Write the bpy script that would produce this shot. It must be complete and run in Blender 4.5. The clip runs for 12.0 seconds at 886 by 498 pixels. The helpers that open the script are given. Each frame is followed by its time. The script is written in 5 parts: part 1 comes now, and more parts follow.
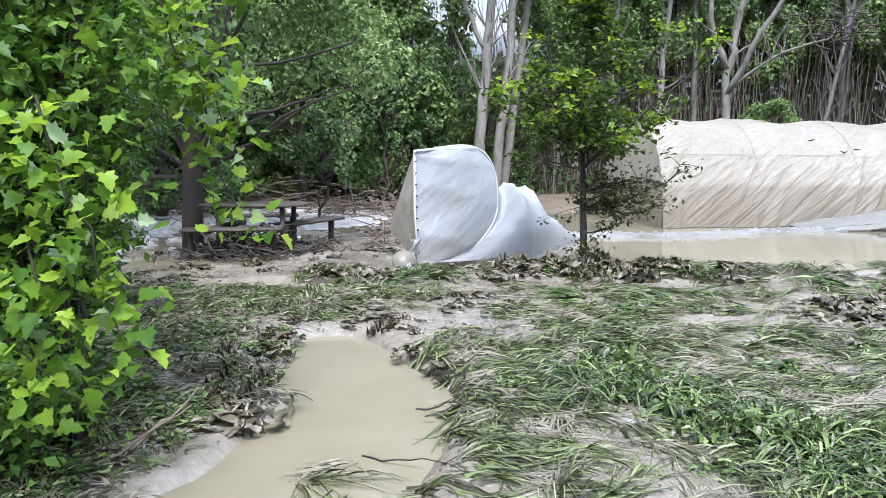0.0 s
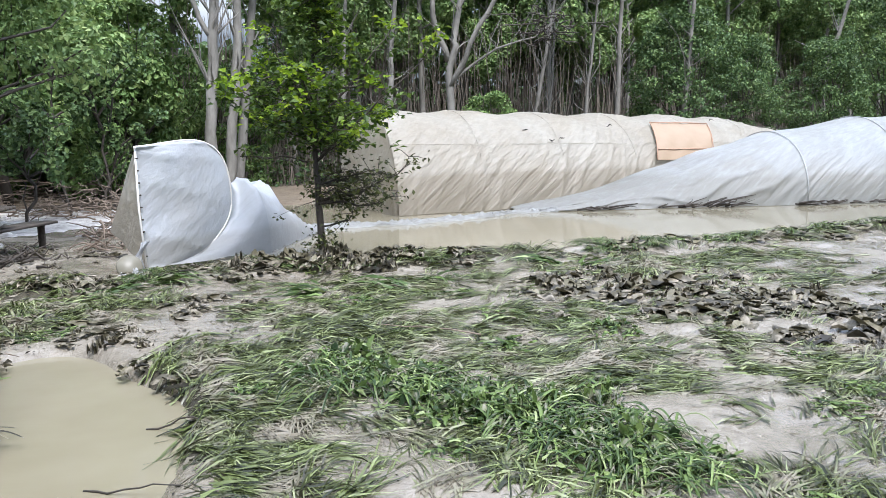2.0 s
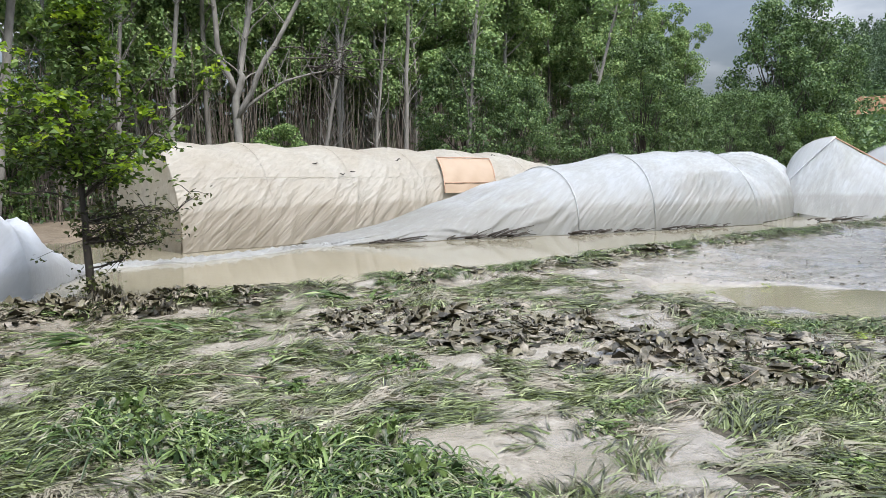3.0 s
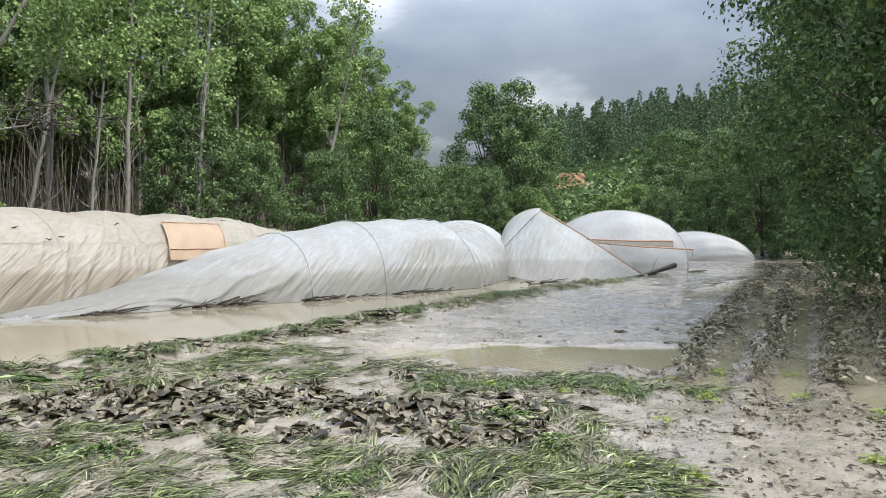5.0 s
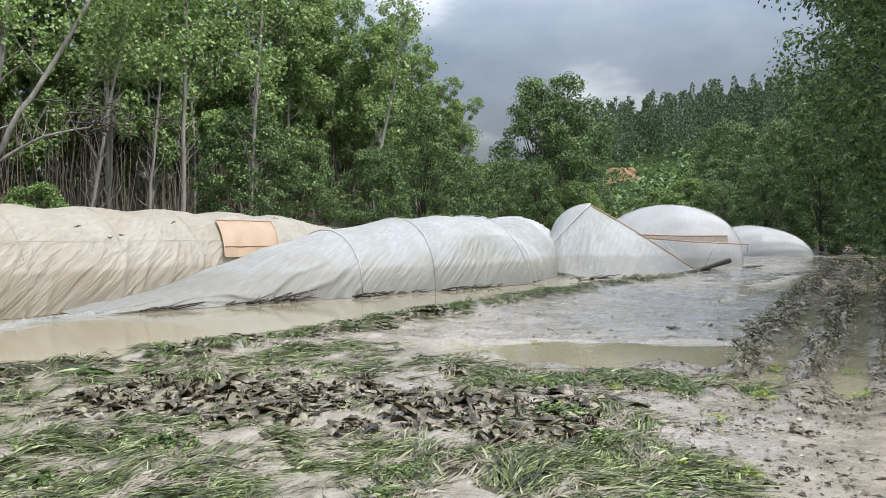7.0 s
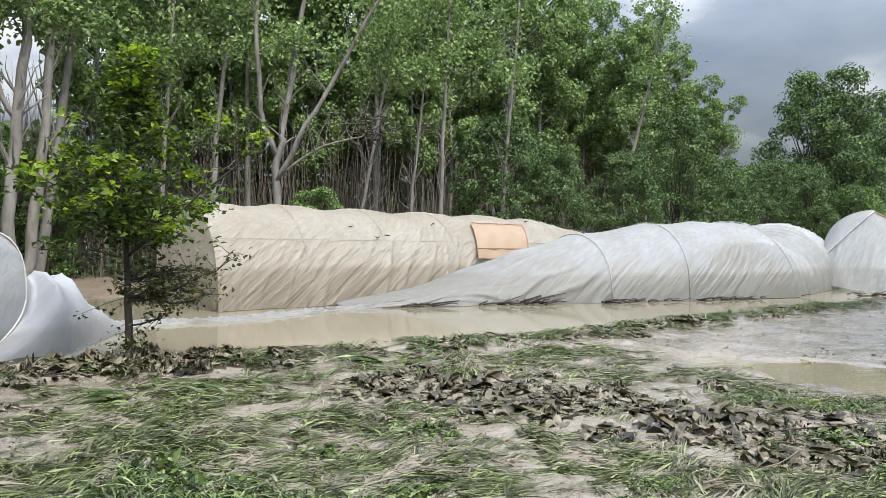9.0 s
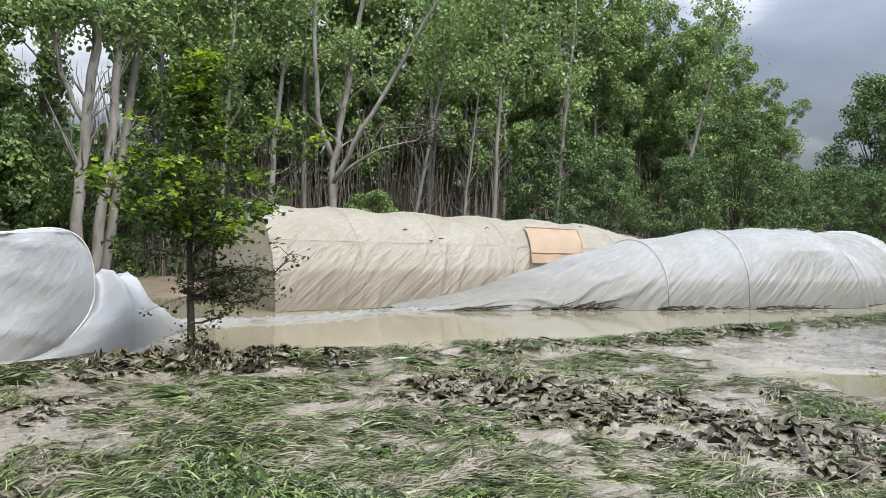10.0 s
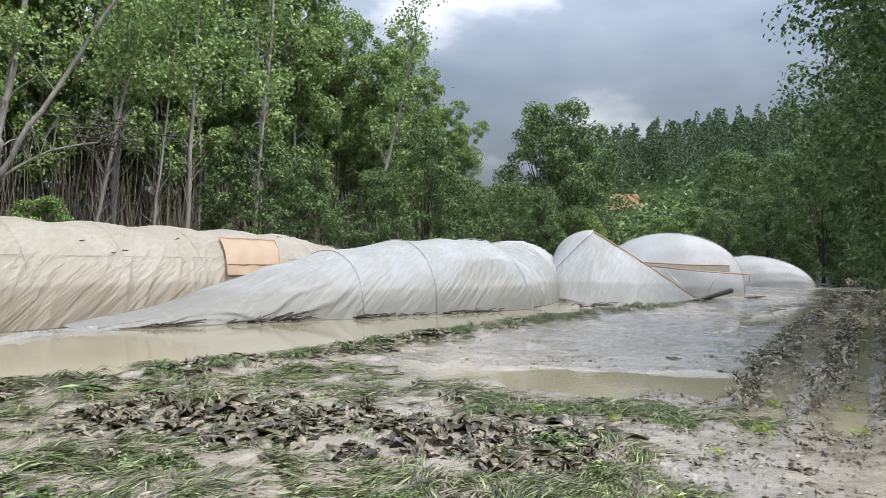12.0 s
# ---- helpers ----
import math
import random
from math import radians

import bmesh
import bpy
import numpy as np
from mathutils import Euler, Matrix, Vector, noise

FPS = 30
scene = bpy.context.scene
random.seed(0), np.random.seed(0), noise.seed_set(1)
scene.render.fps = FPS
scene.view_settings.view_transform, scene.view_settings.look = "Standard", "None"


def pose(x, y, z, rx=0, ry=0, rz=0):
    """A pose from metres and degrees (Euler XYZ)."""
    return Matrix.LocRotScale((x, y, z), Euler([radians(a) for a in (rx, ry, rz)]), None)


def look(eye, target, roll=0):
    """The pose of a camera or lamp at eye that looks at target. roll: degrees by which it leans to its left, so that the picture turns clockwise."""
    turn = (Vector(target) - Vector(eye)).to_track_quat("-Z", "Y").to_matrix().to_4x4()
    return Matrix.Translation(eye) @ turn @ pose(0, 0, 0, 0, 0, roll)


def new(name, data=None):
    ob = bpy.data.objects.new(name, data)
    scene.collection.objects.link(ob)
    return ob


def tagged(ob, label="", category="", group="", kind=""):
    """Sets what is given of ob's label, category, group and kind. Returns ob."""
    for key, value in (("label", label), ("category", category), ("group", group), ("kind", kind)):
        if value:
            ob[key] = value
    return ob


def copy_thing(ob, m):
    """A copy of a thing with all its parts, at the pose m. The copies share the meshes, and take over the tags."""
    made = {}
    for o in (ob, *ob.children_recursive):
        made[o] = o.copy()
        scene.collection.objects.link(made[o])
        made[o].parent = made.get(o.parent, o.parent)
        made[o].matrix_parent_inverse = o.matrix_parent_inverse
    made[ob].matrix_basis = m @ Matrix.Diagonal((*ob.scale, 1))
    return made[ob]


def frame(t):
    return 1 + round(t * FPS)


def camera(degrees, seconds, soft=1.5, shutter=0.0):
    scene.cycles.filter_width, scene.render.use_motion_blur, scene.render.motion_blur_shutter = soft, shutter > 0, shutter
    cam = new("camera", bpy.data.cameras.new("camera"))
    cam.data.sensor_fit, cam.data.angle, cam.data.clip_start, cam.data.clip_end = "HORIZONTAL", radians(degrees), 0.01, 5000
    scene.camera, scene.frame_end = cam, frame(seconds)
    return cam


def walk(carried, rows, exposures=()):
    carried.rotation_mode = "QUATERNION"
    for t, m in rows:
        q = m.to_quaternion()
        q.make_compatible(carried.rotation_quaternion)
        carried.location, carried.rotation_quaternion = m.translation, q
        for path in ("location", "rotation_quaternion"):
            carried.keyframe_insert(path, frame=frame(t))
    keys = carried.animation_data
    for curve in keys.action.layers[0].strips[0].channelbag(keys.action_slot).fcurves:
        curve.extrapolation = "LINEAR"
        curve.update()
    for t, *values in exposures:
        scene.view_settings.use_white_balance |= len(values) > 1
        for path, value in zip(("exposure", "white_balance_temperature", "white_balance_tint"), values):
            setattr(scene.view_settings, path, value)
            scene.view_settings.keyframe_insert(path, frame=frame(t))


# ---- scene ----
cam = camera(60.58, 12.0, 0.85)
# seconds, x, y, z, yaw, pitch, roll
PATH = [
    (0, -0.141, -0.017, 1.459, 15.28, -6.93, -0.26),
    (0.5, -0.142, -0.008, 1.454, 12.33, -7.02, -0.10),
    (1, -0.123, -0.015, 1.471, 8.23, -7.45, -0.38),
    (1.5, -0.111, 0.016, 1.474, 2.73, -7.86, -0.73),
    (2, -0.064, 0.006, 1.516, -3.96, -7.98, -1.17),
    (2.5, -0.028, 0.006, 1.535, -11.52, -7.26, -1.33),
    (3, 0.03, 0.052, 1.55, -19.37, -5.86, -0.88),
    (3.5, 0.08, 0.044, 1.562, -26.55, -4.08, -0.59),
    (5.3, 0.12, 0.02, 1.592, -40.01, -1.17, -0.53),
    (5.5, 0.126, 0.012, 1.593, -40.25, -1.23, -0.62),
    (6, 0.122, 0.007, 1.59, -39.99, -1.38, -0.86),
    (6.5, 0.122, 0.003, 1.584, -38.41, -1.43, -0.97),
    (7, 0.093, 0.006, 1.586, -35.44, -1.43, -0.75),
    (7.5, 0.07, 0.016, 1.583, -31.19, -1.39, -0.51),
    (7.7, 0.062, 0.024, 1.581, -29.61, -1.37, -0.39),
    (9.3, -0.038, 0.005, 1.592, -14.90, -0.97, 0.60),
    (9.5, -0.05, 0.017, 1.587, -13.95, -0.90, 0.75),
    (10, -0.068, 0.015, 1.583, -13.12, -0.82, 1.02),
    (10.5, -0.04, -0.002, 1.579, -15.81, -0.85, 0.93),
    (11, 0.026, 0.027, 1.591, -21.73, -0.80, 0.74),
    (11.5, 0.054, 0.01, 1.609, -28.43, -0.44, 0.70),
    (12, 0.06, -0.025, 1.636, -35.28, 0.18, 0.70),
]


def aimed(x, y, z, yaw, pitch, roll):
    return pose(x, y, z, 90 + pitch, 0, yaw) @ pose(0, 0, 0, 0, 0, roll)


walk(cam, [(t, aimed(*p)) for t, *p in PATH],
     [(0, 1.12, 5950, 14), (1.5, 1.0, 6000, 13), (3.5, 0.83, 6600, 11), (5.5, 0.77, 6700, 10), (12, 0.72, 6650, 11)])

# ---- sky and sun ----
world = bpy.data.worlds.new("sky")
scene.world = world
world.use_nodes = True
wn, wl = world.node_tree.nodes, world.node_tree.links
wn.clear()
w_out, w_bg = wn.new("ShaderNodeOutputWorld"), wn.new("ShaderNodeBackground")
w_sky, w_tc, w_map = wn.new("ShaderNodeTexSky"), wn.new("ShaderNodeTexCoord"), wn.new("ShaderNodeMapping")
w_sky.sky_type, w_sky.sun_disc = "NISHITA", False
SUN_UP, SUN_TURN = radians(60), radians(158)
w_sky.sun_elevation, w_sky.sun_rotation = SUN_UP, SUN_TURN
w_n1 = wn.new("ShaderNodeTexNoise")
w_r1, w_mul, w_add = wn.new("ShaderNodeValToRGB"), wn.new("ShaderNodeVectorMath"), wn.new("ShaderNodeVectorMath")
w_map.inputs["Scale"].default_value = (1.0, 1.0, 2.6)
w_map.inputs["Location"].default_value = (0.35, 0.9, 0.2)
w_n1.inputs["Scale"].default_value, w_n1.inputs["Detail"].default_value, w_n1.inputs["Roughness"].default_value = 2.3, 7.0, 0.5
w_r1.color_ramp.elements[0].position, w_r1.color_ramp.elements[0].color = 0.40, (0.2, 0.222, 0.26, 1)
w_r1.color_ramp.elements[1].position, w_r1.color_ramp.elements[1].color = 0.64, (1.1, 1.11, 1.14, 1)
mid = w_r1.color_ramp.elements.new(0.51)
mid.color = (0.31, 0.335, 0.375, 1)
w_mul.operation, w_add.operation = "SCALE", "ADD"
w_mul.inputs["Scale"].default_value = 0.06
wl.new(w_tc.outputs["Generated"], w_map.inputs["Vector"])
wl.new(w_map.outputs["Vector"], w_n1.inputs["Vector"])
wl.new(w_n1.outputs["Fac"], w_r1.inputs["Fac"])
wl.new(w_sky.outputs["Color"], w_mul.inputs[0])
wl.new(w_r1.outputs["Color"], w_add.inputs[0])
wl.new(w_mul.outputs["Vector"], w_add.inputs[1])
w_sep, w_grad, w_fin = wn.new("ShaderNodeSeparateXYZ"), wn.new("ShaderNodeMapRange"), wn.new("ShaderNodeVectorMath")
w_fin.operation = "SCALE"
wl.new(w_tc.outputs["Generated"], w_sep.inputs[0])
wl.new(w_sep.outputs["Z"], w_grad.inputs["Value"])
w_grad.inputs["From Min"].default_value, w_grad.inputs["From Max"].default_value = 0.0, 1.0
w_grad.inputs["To Min"].default_value, w_grad.inputs["To Max"].default_value = 0.2, 2.9
w_grad.interpolation_type = "SMOOTHSTEP"
wl.new(w_add.outputs["Vector"], w_fin.inputs[0])
wl.new(w_grad.outputs["Result"], w_fin.inputs["Scale"])
wl.new(w_fin.outputs["Vector"], w_bg.inputs["Color"])
wl.new(w_bg.outputs["Background"], w_out.inputs["Surface"])
w_bg.inputs["Strength"].default_value = 1.0
sun = new("sun", bpy.data.lights.new("sun", "SUN"))
sun.data.energy, sun.data.angle, sun.data.color = 2.9, radians(18), (1.0, 0.97, 0.93)
sun.matrix_world = look((math.sin(SUN_TURN) * 20 * math.cos(SUN_UP), math.cos(SUN_TURN) * 20 * math.cos(SUN_UP), 20 * math.sin(SUN_UP)), (0, 0, 0))

# ---- materials ----


def graph(name):
    m = bpy.data.materials.new(name)
    m.use_nodes = True
    t = m.node_tree
    b = t.nodes["Principled BSDF"]
    return m, t.nodes, t.links, b, t.nodes["Material Output"]


def noise_node(n, l, scale, detail=4.0, rough=0.55, coord="Object", stretch=None):
    tc, tx = n.new("ShaderNodeTexCoord"), n.new("ShaderNodeTexNoise")
    tx.inputs["Scale"].default_value, tx.inputs["Detail"].default_value, tx.inputs["Roughness"].default_value = scale, detail, rough
    if stretch:
        mp = n.new("ShaderNodeMapping")
        mp.inputs["Scale"].default_value = stretch[:3]
        if len(stretch) > 3:
            mp.inputs["Rotation"].default_value = stretch[3:]
        l.new(tc.outputs[coord], mp.inputs["Vector"])
        l.new(mp.outputs["Vector"], tx.inputs["Vector"])
    else:
        l.new(tc.outputs[coord], tx.inputs["Vector"])
    return tx.outputs["Fac"]


def ramp(n, l, fac, *stops):
    r = n.new("ShaderNodeValToRGB")
    e = r.color_ramp.elements
    for i, (p, c) in enumerate(stops):
        k = e[i] if i < 2 else e.new(p)
        k.position, k.color = p, (*c, 1) if len(c) == 3 else c
    l.new(fac, r.inputs["Fac"])
    return r.outputs["Color"]


def grey(v):
    return (v, v, v)


def mixed(n, l, fac, a, b, mode="MIX"):
    m = n.new("ShaderNodeMix")
    m.data_type, m.blend_type = "RGBA", mode
    for sock, v in ((m.inputs[0], fac), (m.inputs[6], a), (m.inputs[7], b)):
        if hasattr(v, "links"):
            l.new(v, sock)
        else:
            sock.default_value = v if not isinstance(v, tuple) else (*v, 1)
    return m.outputs[2]


def bump(n, l, b, fac, strength, distance):
    k = n.new("ShaderNodeBump")
    k.inputs["Strength"].default_value, k.inputs["Distance"].default_value = strength, distance
    l.new(fac, k.inputs["Height"])
    l.new(k.outputs["Normal"], b.inputs["Normal"])
    return k


def solid(name, c1, c2, scale=8.0, rough=0.7, relief=0.3, dist=0.01, stretch=None, metal=0.0):
    """Two tones in a grain of that scale, with relief."""
    m, n, l, b, o = graph(name)
    f = noise_node(n, l, scale, 6, 0.6, "Object", stretch)
    big = noise_node(n, l, scale * 0.13, 3)
    c = mixed(n, l, 0.35, ramp(n, l, f, (0.3, c1), (0.7, c2)), ramp(n, l, big, (0.35, c1), (0.65, c2)))
    l.new(c, b.inputs["Base Color"])
    b.inputs["Roughness"].default_value, b.inputs["Metallic"].default_value = rough, metal
    bump(n, l, b, f, relief, dist)
    return m


def foliage(name, stops, through_light=0.35, rough=0.45, mud=None, gloss=0.22):
    """Leaves: each with its own tone, some light passing through; mud: a dried silt film on part of them."""
    m, n, l, b, o = graph(name)
    geo = n.new("ShaderNodeNewGeometry")
    c = ramp(n, l, geo.outputs["Random Per Island"], *stops)
    big = noise_node(n, l, 0.5, 2, 0.5, "Object")
    c = mixed(n, l, 0.6, c, ramp(n, l, big, (0.36, grey(0.6)), (0.64, grey(1.0))), "MULTIPLY")
    if mud:
        fm = ramp(n, l, noise_node(n, l, mud[1], 4, 0.6), (mud[2], grey(0)), (mud[2] + 0.14, grey(1)))
        c = mixed(n, l, fm, c, mud[0])
    l.new(c, b.inputs["Base Color"])
    b.inputs["Roughness"].default_value, b.inputs["Specular IOR Level"].default_value = rough, gloss
    tr, mx = n.new("ShaderNodeBsdfTranslucent"), n.new("ShaderNodeMixShader")
    tc = mixed(n, l, 1.0, c, (1.0, 1.0, 0.75), "MULTIPLY")
    l.new(tc, tr.inputs["Color"])
    mx.inputs[0].default_value = through_light
    l.new(b.outputs[0], mx.inputs[1])
    l.new(tr.outputs[0], mx.inputs[2])
    l.new(mx.outputs[0], o.inputs["Surface"])
    return m


def film_material(name, clean, dirty, clear, tide, relief=0.11, thin=0.45, fold_shading=0.3):
    """Thin greenhouse film: cloudy white, glossy, lets light through, silt dried on in clouds and up to an uneven tide line."""
    m, n, l, b, o = graph(name)
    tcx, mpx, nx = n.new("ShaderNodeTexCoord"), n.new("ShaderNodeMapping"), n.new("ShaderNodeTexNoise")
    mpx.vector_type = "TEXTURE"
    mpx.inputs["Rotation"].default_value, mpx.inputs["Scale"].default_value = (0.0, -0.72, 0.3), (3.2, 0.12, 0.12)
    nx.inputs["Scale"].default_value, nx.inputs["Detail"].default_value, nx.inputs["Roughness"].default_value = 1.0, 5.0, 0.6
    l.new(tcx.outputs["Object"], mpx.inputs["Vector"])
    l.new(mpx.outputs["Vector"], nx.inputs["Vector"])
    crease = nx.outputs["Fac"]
    dirt = ramp(n, l, noise_node(n, l, 0.8, 6, 0.62), (0.35, grey(0.0)), (0.72, grey(0.9)))
    fine = noise_node(n, l, 30.0, 4, 0.6)
    geo, sep, ad = n.new("ShaderNodeNewGeometry"), n.new("ShaderNodeSeparateXYZ"), n.new("ShaderNodeMath")
    wob = n.new("ShaderNodeMath")
    l.new(geo.outputs["Position"], sep.inputs[0])
    wob.operation, wob.inputs[1].default_value = "MULTIPLY", 0.22
    l.new(noise_node(n, l, 0.9, 3), wob.inputs[0])
    ad.operation = "SUBTRACT"
    l.new(sep.outputs["Z"], ad.inputs[0])
    l.new(wob.outputs[0], ad.inputs[1])
    silt = ramp(n, l, ad.outputs[0], (tide - 0.12, grey(0.75)), (tide, grey(0.0)))
    c = mixed(n, l, dirt, clean, dirty)
    c = mixed(n, l, silt, c, tuple(0.85 * v for v in dirty))
    # silt-toned troughs and lighter ridges along the creases: fold shading put into the colour
    c = mixed(n, l, ramp(n, l, crease, (0.44, grey(fold_shading)), (0.56, grey(0.0))), c, tuple(0.62 * v for v in dirty))
    c = mixed(n, l, ramp(n, l, crease, (0.58, grey(0.0)), (0.66, grey(fold_shading))), c, tuple(min(0.8, 1.15 * v) for v in clean))
    l.new(c, b.inputs["Base Color"])
    b.inputs["Roughness"].default_value = 0.28
    l.new(ramp(n, l, fine, (0.3, grey(0.28)), (0.7, grey(0.5))), b.inputs["Roughness"])
    bump(n, l, b, crease, 0.85, relief)
    tr, tp = n.new("ShaderNodeBsdfTranslucent"), n.new("ShaderNodeBsdfTransparent")
    m1, m2 = n.new("ShaderNodeMixShader"), n.new("ShaderNodeMixShader")
    l.new(c, tr.inputs["Color"])
    m1.inputs[0].default_value, m2.inputs[0].default_value = thin, clear
    l.new(b.outputs[0], m1.inputs[1])
    l.new(tr.outputs[0], m1.inputs[2])
    l.new(m1.outputs[0], m2.inputs[1])
    l.new(tp.outputs[0], m2.inputs[2])
    l.new(m2.outputs[0], o.inputs["Surface"])
    return m


def mud_material():
    m, n, l, b, o = graph("wet_mud")
    f = noise_node(n, l, 9.0, 9, 0.68)
    mid = noise_node(n, l, 1.1, 5, 0.6)
    big = noise_node(n, l, 0.22, 3, 0.5)
    c = ramp(n, l, mid, (0.3, (0.16, 0.142, 0.11)), (0.7, (0.24, 0.22, 0.183)))
    c = mixed(n, l, 0.62, c, ramp(n, l, f, (0.34, (0.085, 0.072, 0.054)), (0.62, (0.25, 0.227, 0.188))))
    c = mixed(n, l, 0.35, c, ramp(n, l, big, (0.4, (0.19, 0.16, 0.115)), (0.6, (0.28, 0.25, 0.2))))
    l.new(c, b.inputs["Base Color"])
    l.new(ramp(n, l, mid, (0.4, grey(0.07)), (0.62, grey(0.34))), b.inputs["Roughness"])
    b.inputs["Coat Roughness"].default_value, b.inputs["Coat IOR"].default_value = 0.13, 1.33
    l.new(ramp(n, l, mid, (0.4, grey(0.8)), (0.6, grey(0.2))), b.inputs["Coat Weight"])
    wet = n.new("ShaderNodeBump")
    wet.inputs["Strength"].default_value, wet.inputs["Distance"].default_value = 0.2, 0.01
    l.new(noise_node(n, l, 5.0, 5, 0.6), wet.inputs["Height"])
    l.new(wet.outputs["Normal"], b.inputs["Coat Normal"])
    k = bump(n, l, b, f, 0.6, 0.035)
    k2 = n.new("ShaderNodeBump")
    k2.inputs["Strength"].default_value, k2.inputs["Distance"].default_value = 0.5, 0.02
    l.new(noise_node(n, l, 26.0, 4, 0.6), k2.inputs["Height"])
    l.new(k2.outputs["Normal"], k.inputs["Normal"])
    return m


def water_material():
    m, n, l, b, o = graph("silty_water")
    c = ramp(n, l, noise_node(n, l, 0.5, 4, 0.6), (0.3, (0.165, 0.148, 0.098)), (0.7, (0.225, 0.203, 0.145)))
    l.new(c, b.inputs["Base Color"])
    b.inputs["Roughness"].default_value, b.inputs["IOR"].default_value = 0.035, 1.33
    r = noise_node(n, l, 3.0, 5, 0.6, "Object", (0.5, 2.2, 1.0, 0.0, 0.0, -0.3))
    bump(n, l, b, r, 0.17, 0.013)
    return m


MUD, WATER = mud_material(), water_material()
LITTER = solid("leaf_litter", (0.06, 0.045, 0.03), (0.2, 0.16, 0.11), 9.0, 0.85, 0.6, 0.03)
# soaked ground under grass, with the shade between blades put into its colour
GAP_SHADE = solid("sodden_gap_shade", (0.012, 0.011, 0.007), (0.07, 0.06, 0.036), 26.0, 0.95, 0.9, 0.04)
WOODED = solid("wooded_slope", (0.012, 0.022, 0.01), (0.045, 0.065, 0.025), 0.5, 0.9, 0.8, 0.6)
WOODED.node_tree.nodes["Principled BSDF"].inputs["Specular IOR Level"].default_value = 0.0
BARK_PALE = solid("pale_poplar_bark", (0.1, 0.094, 0.078), (0.26, 0.248, 0.22), 7.0, 0.8, 0.5, 0.01, (1, 1, 0.35))
BARK_DEAD = solid("dry_twig_bark", (0.1, 0.082, 0.064), (0.23, 0.195, 0.16), 9.0, 0.85, 0.4, 0.01, (1, 1, 0.3))
BARK_DARK = solid("dark_wet_bark", (0.016, 0.013, 0.01), (0.055, 0.044, 0.033), 12.0, 0.75, 0.7, 0.015, (1, 1, 0.3))
LEAF_POPLAR = foliage("poplar_leaf", [(0.0, (0.11, 0.18, 0.068)), (0.55, (0.215, 0.335, 0.12)), (1.0, (0.37, 0.47, 0.19))], 0.24)
LEAF_DARK = foliage("dense_leaf", [(0.0, (0.044, 0.08, 0.033)), (0.6, (0.1, 0.172, 0.062)), (1.0, (0.2, 0.285, 0.105))], 0.2)
LEAF_LIGHT = foliage("shrub_leaf", [(0.0, (0.078, 0.14, 0.045)), (0.6, (0.155, 0.25, 0.078)), (1.0, (0.28, 0.375, 0.13))], 0.24)
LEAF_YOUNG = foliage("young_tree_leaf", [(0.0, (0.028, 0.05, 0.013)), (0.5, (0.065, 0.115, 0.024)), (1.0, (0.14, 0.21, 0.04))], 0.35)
# small lower leaves, brownish and darkened in colour to stand for crown shade
LEAF_LOW = foliage("shade_toned_small_leaf", [(0.0, (0.028, 0.035, 0.014)), (0.5, (0.06, 0.075, 0.026)), (1.0, (0.13, 0.14, 0.05))], 0.3)
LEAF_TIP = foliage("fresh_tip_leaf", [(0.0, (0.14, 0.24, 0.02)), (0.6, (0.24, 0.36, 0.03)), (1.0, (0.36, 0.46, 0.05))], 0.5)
LEAF_VINE = foliage("vine_leaf", [(0.0, (0.06, 0.14, 0.018)), (0.5, (0.16, 0.3, 0.028)), (0.85, (0.32, 0.47, 0.05)), (0.9, (0.3, 0.42, 0.22)), (1.0, (0.36, 0.48, 0.28))], 0.5)
# darker than the outer vine leaves: the bush's inner shade painted into the tone
LEAF_INNER = foliage("shade_toned_inner_leaf", [(0.0, (0.05, 0.12, 0.02)), (0.6, (0.1, 0.2, 0.035)), (1.0, (0.23, 0.37, 0.06))], 0.35)
LEAF_PINE = foliage("pine_needles", [(0.0, (0.0525, 0.0928, 0.0476)), (0.6, (0.0825, 0.136, 0.0644)), (1.0, (0.128, 0.192, 0.0868))], 0.1)
GRASS = foliage("flattened_grass_blade", [(0.0, (0.014, 0.017, 0.008)), (0.4, (0.05, 0.06, 0.018)), (0.8, (0.135, 0.172, 0.058)), (1.0, (0.31, 0.35, 0.175))], 0.12, 0.36, ((0.22, 0.197, 0.15), 2.6, 0.5), 0.35)
WEED = foliage("weed_leaf", [(0.0, (0.02, 0.04, 0.014)), (0.5, (0.07, 0.115, 0.032)), (0.85, (0.17, 0.24, 0.075)), (1.0, (0.34, 0.4, 0.19))], 0.22, 0.33, ((0.27, 0.245, 0.195), 6.0, 0.55))
SILTED = foliage("silt_covered_leaf", [(0.0, (0.014, 0.012, 0.007)), (0.5, (0.045, 0.039, 0.022)), (0.85, (0.11, 0.098, 0.06)), (1.0, (0.26, 0.24, 0.16))], 0.05, 0.38, ((0.24, 0.213, 0.165), 7.0, 0.51), 0.3)
SILTED_CROP = foliage("silt_dulled_crop_leaf", [(0.0, (0.045, 0.042, 0.024)), (0.5, (0.12, 0.112, 0.066)), (1.0, (0.3, 0.285, 0.19))], 0.1, 0.36, ((0.27, 0.243, 0.19), 7.0, 0.5), 0.35)
SPROUT = foliage("yellow_green_sprout", [(0.0, (0.08, 0.13, 0.025)), (0.6, (0.2, 0.27, 0.05)), (1.0, (0.36, 0.41, 0.1))], 0.35)
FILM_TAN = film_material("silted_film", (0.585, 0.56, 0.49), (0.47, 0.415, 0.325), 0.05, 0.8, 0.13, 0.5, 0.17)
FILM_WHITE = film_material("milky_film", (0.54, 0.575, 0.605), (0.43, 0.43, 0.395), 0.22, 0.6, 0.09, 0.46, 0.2)
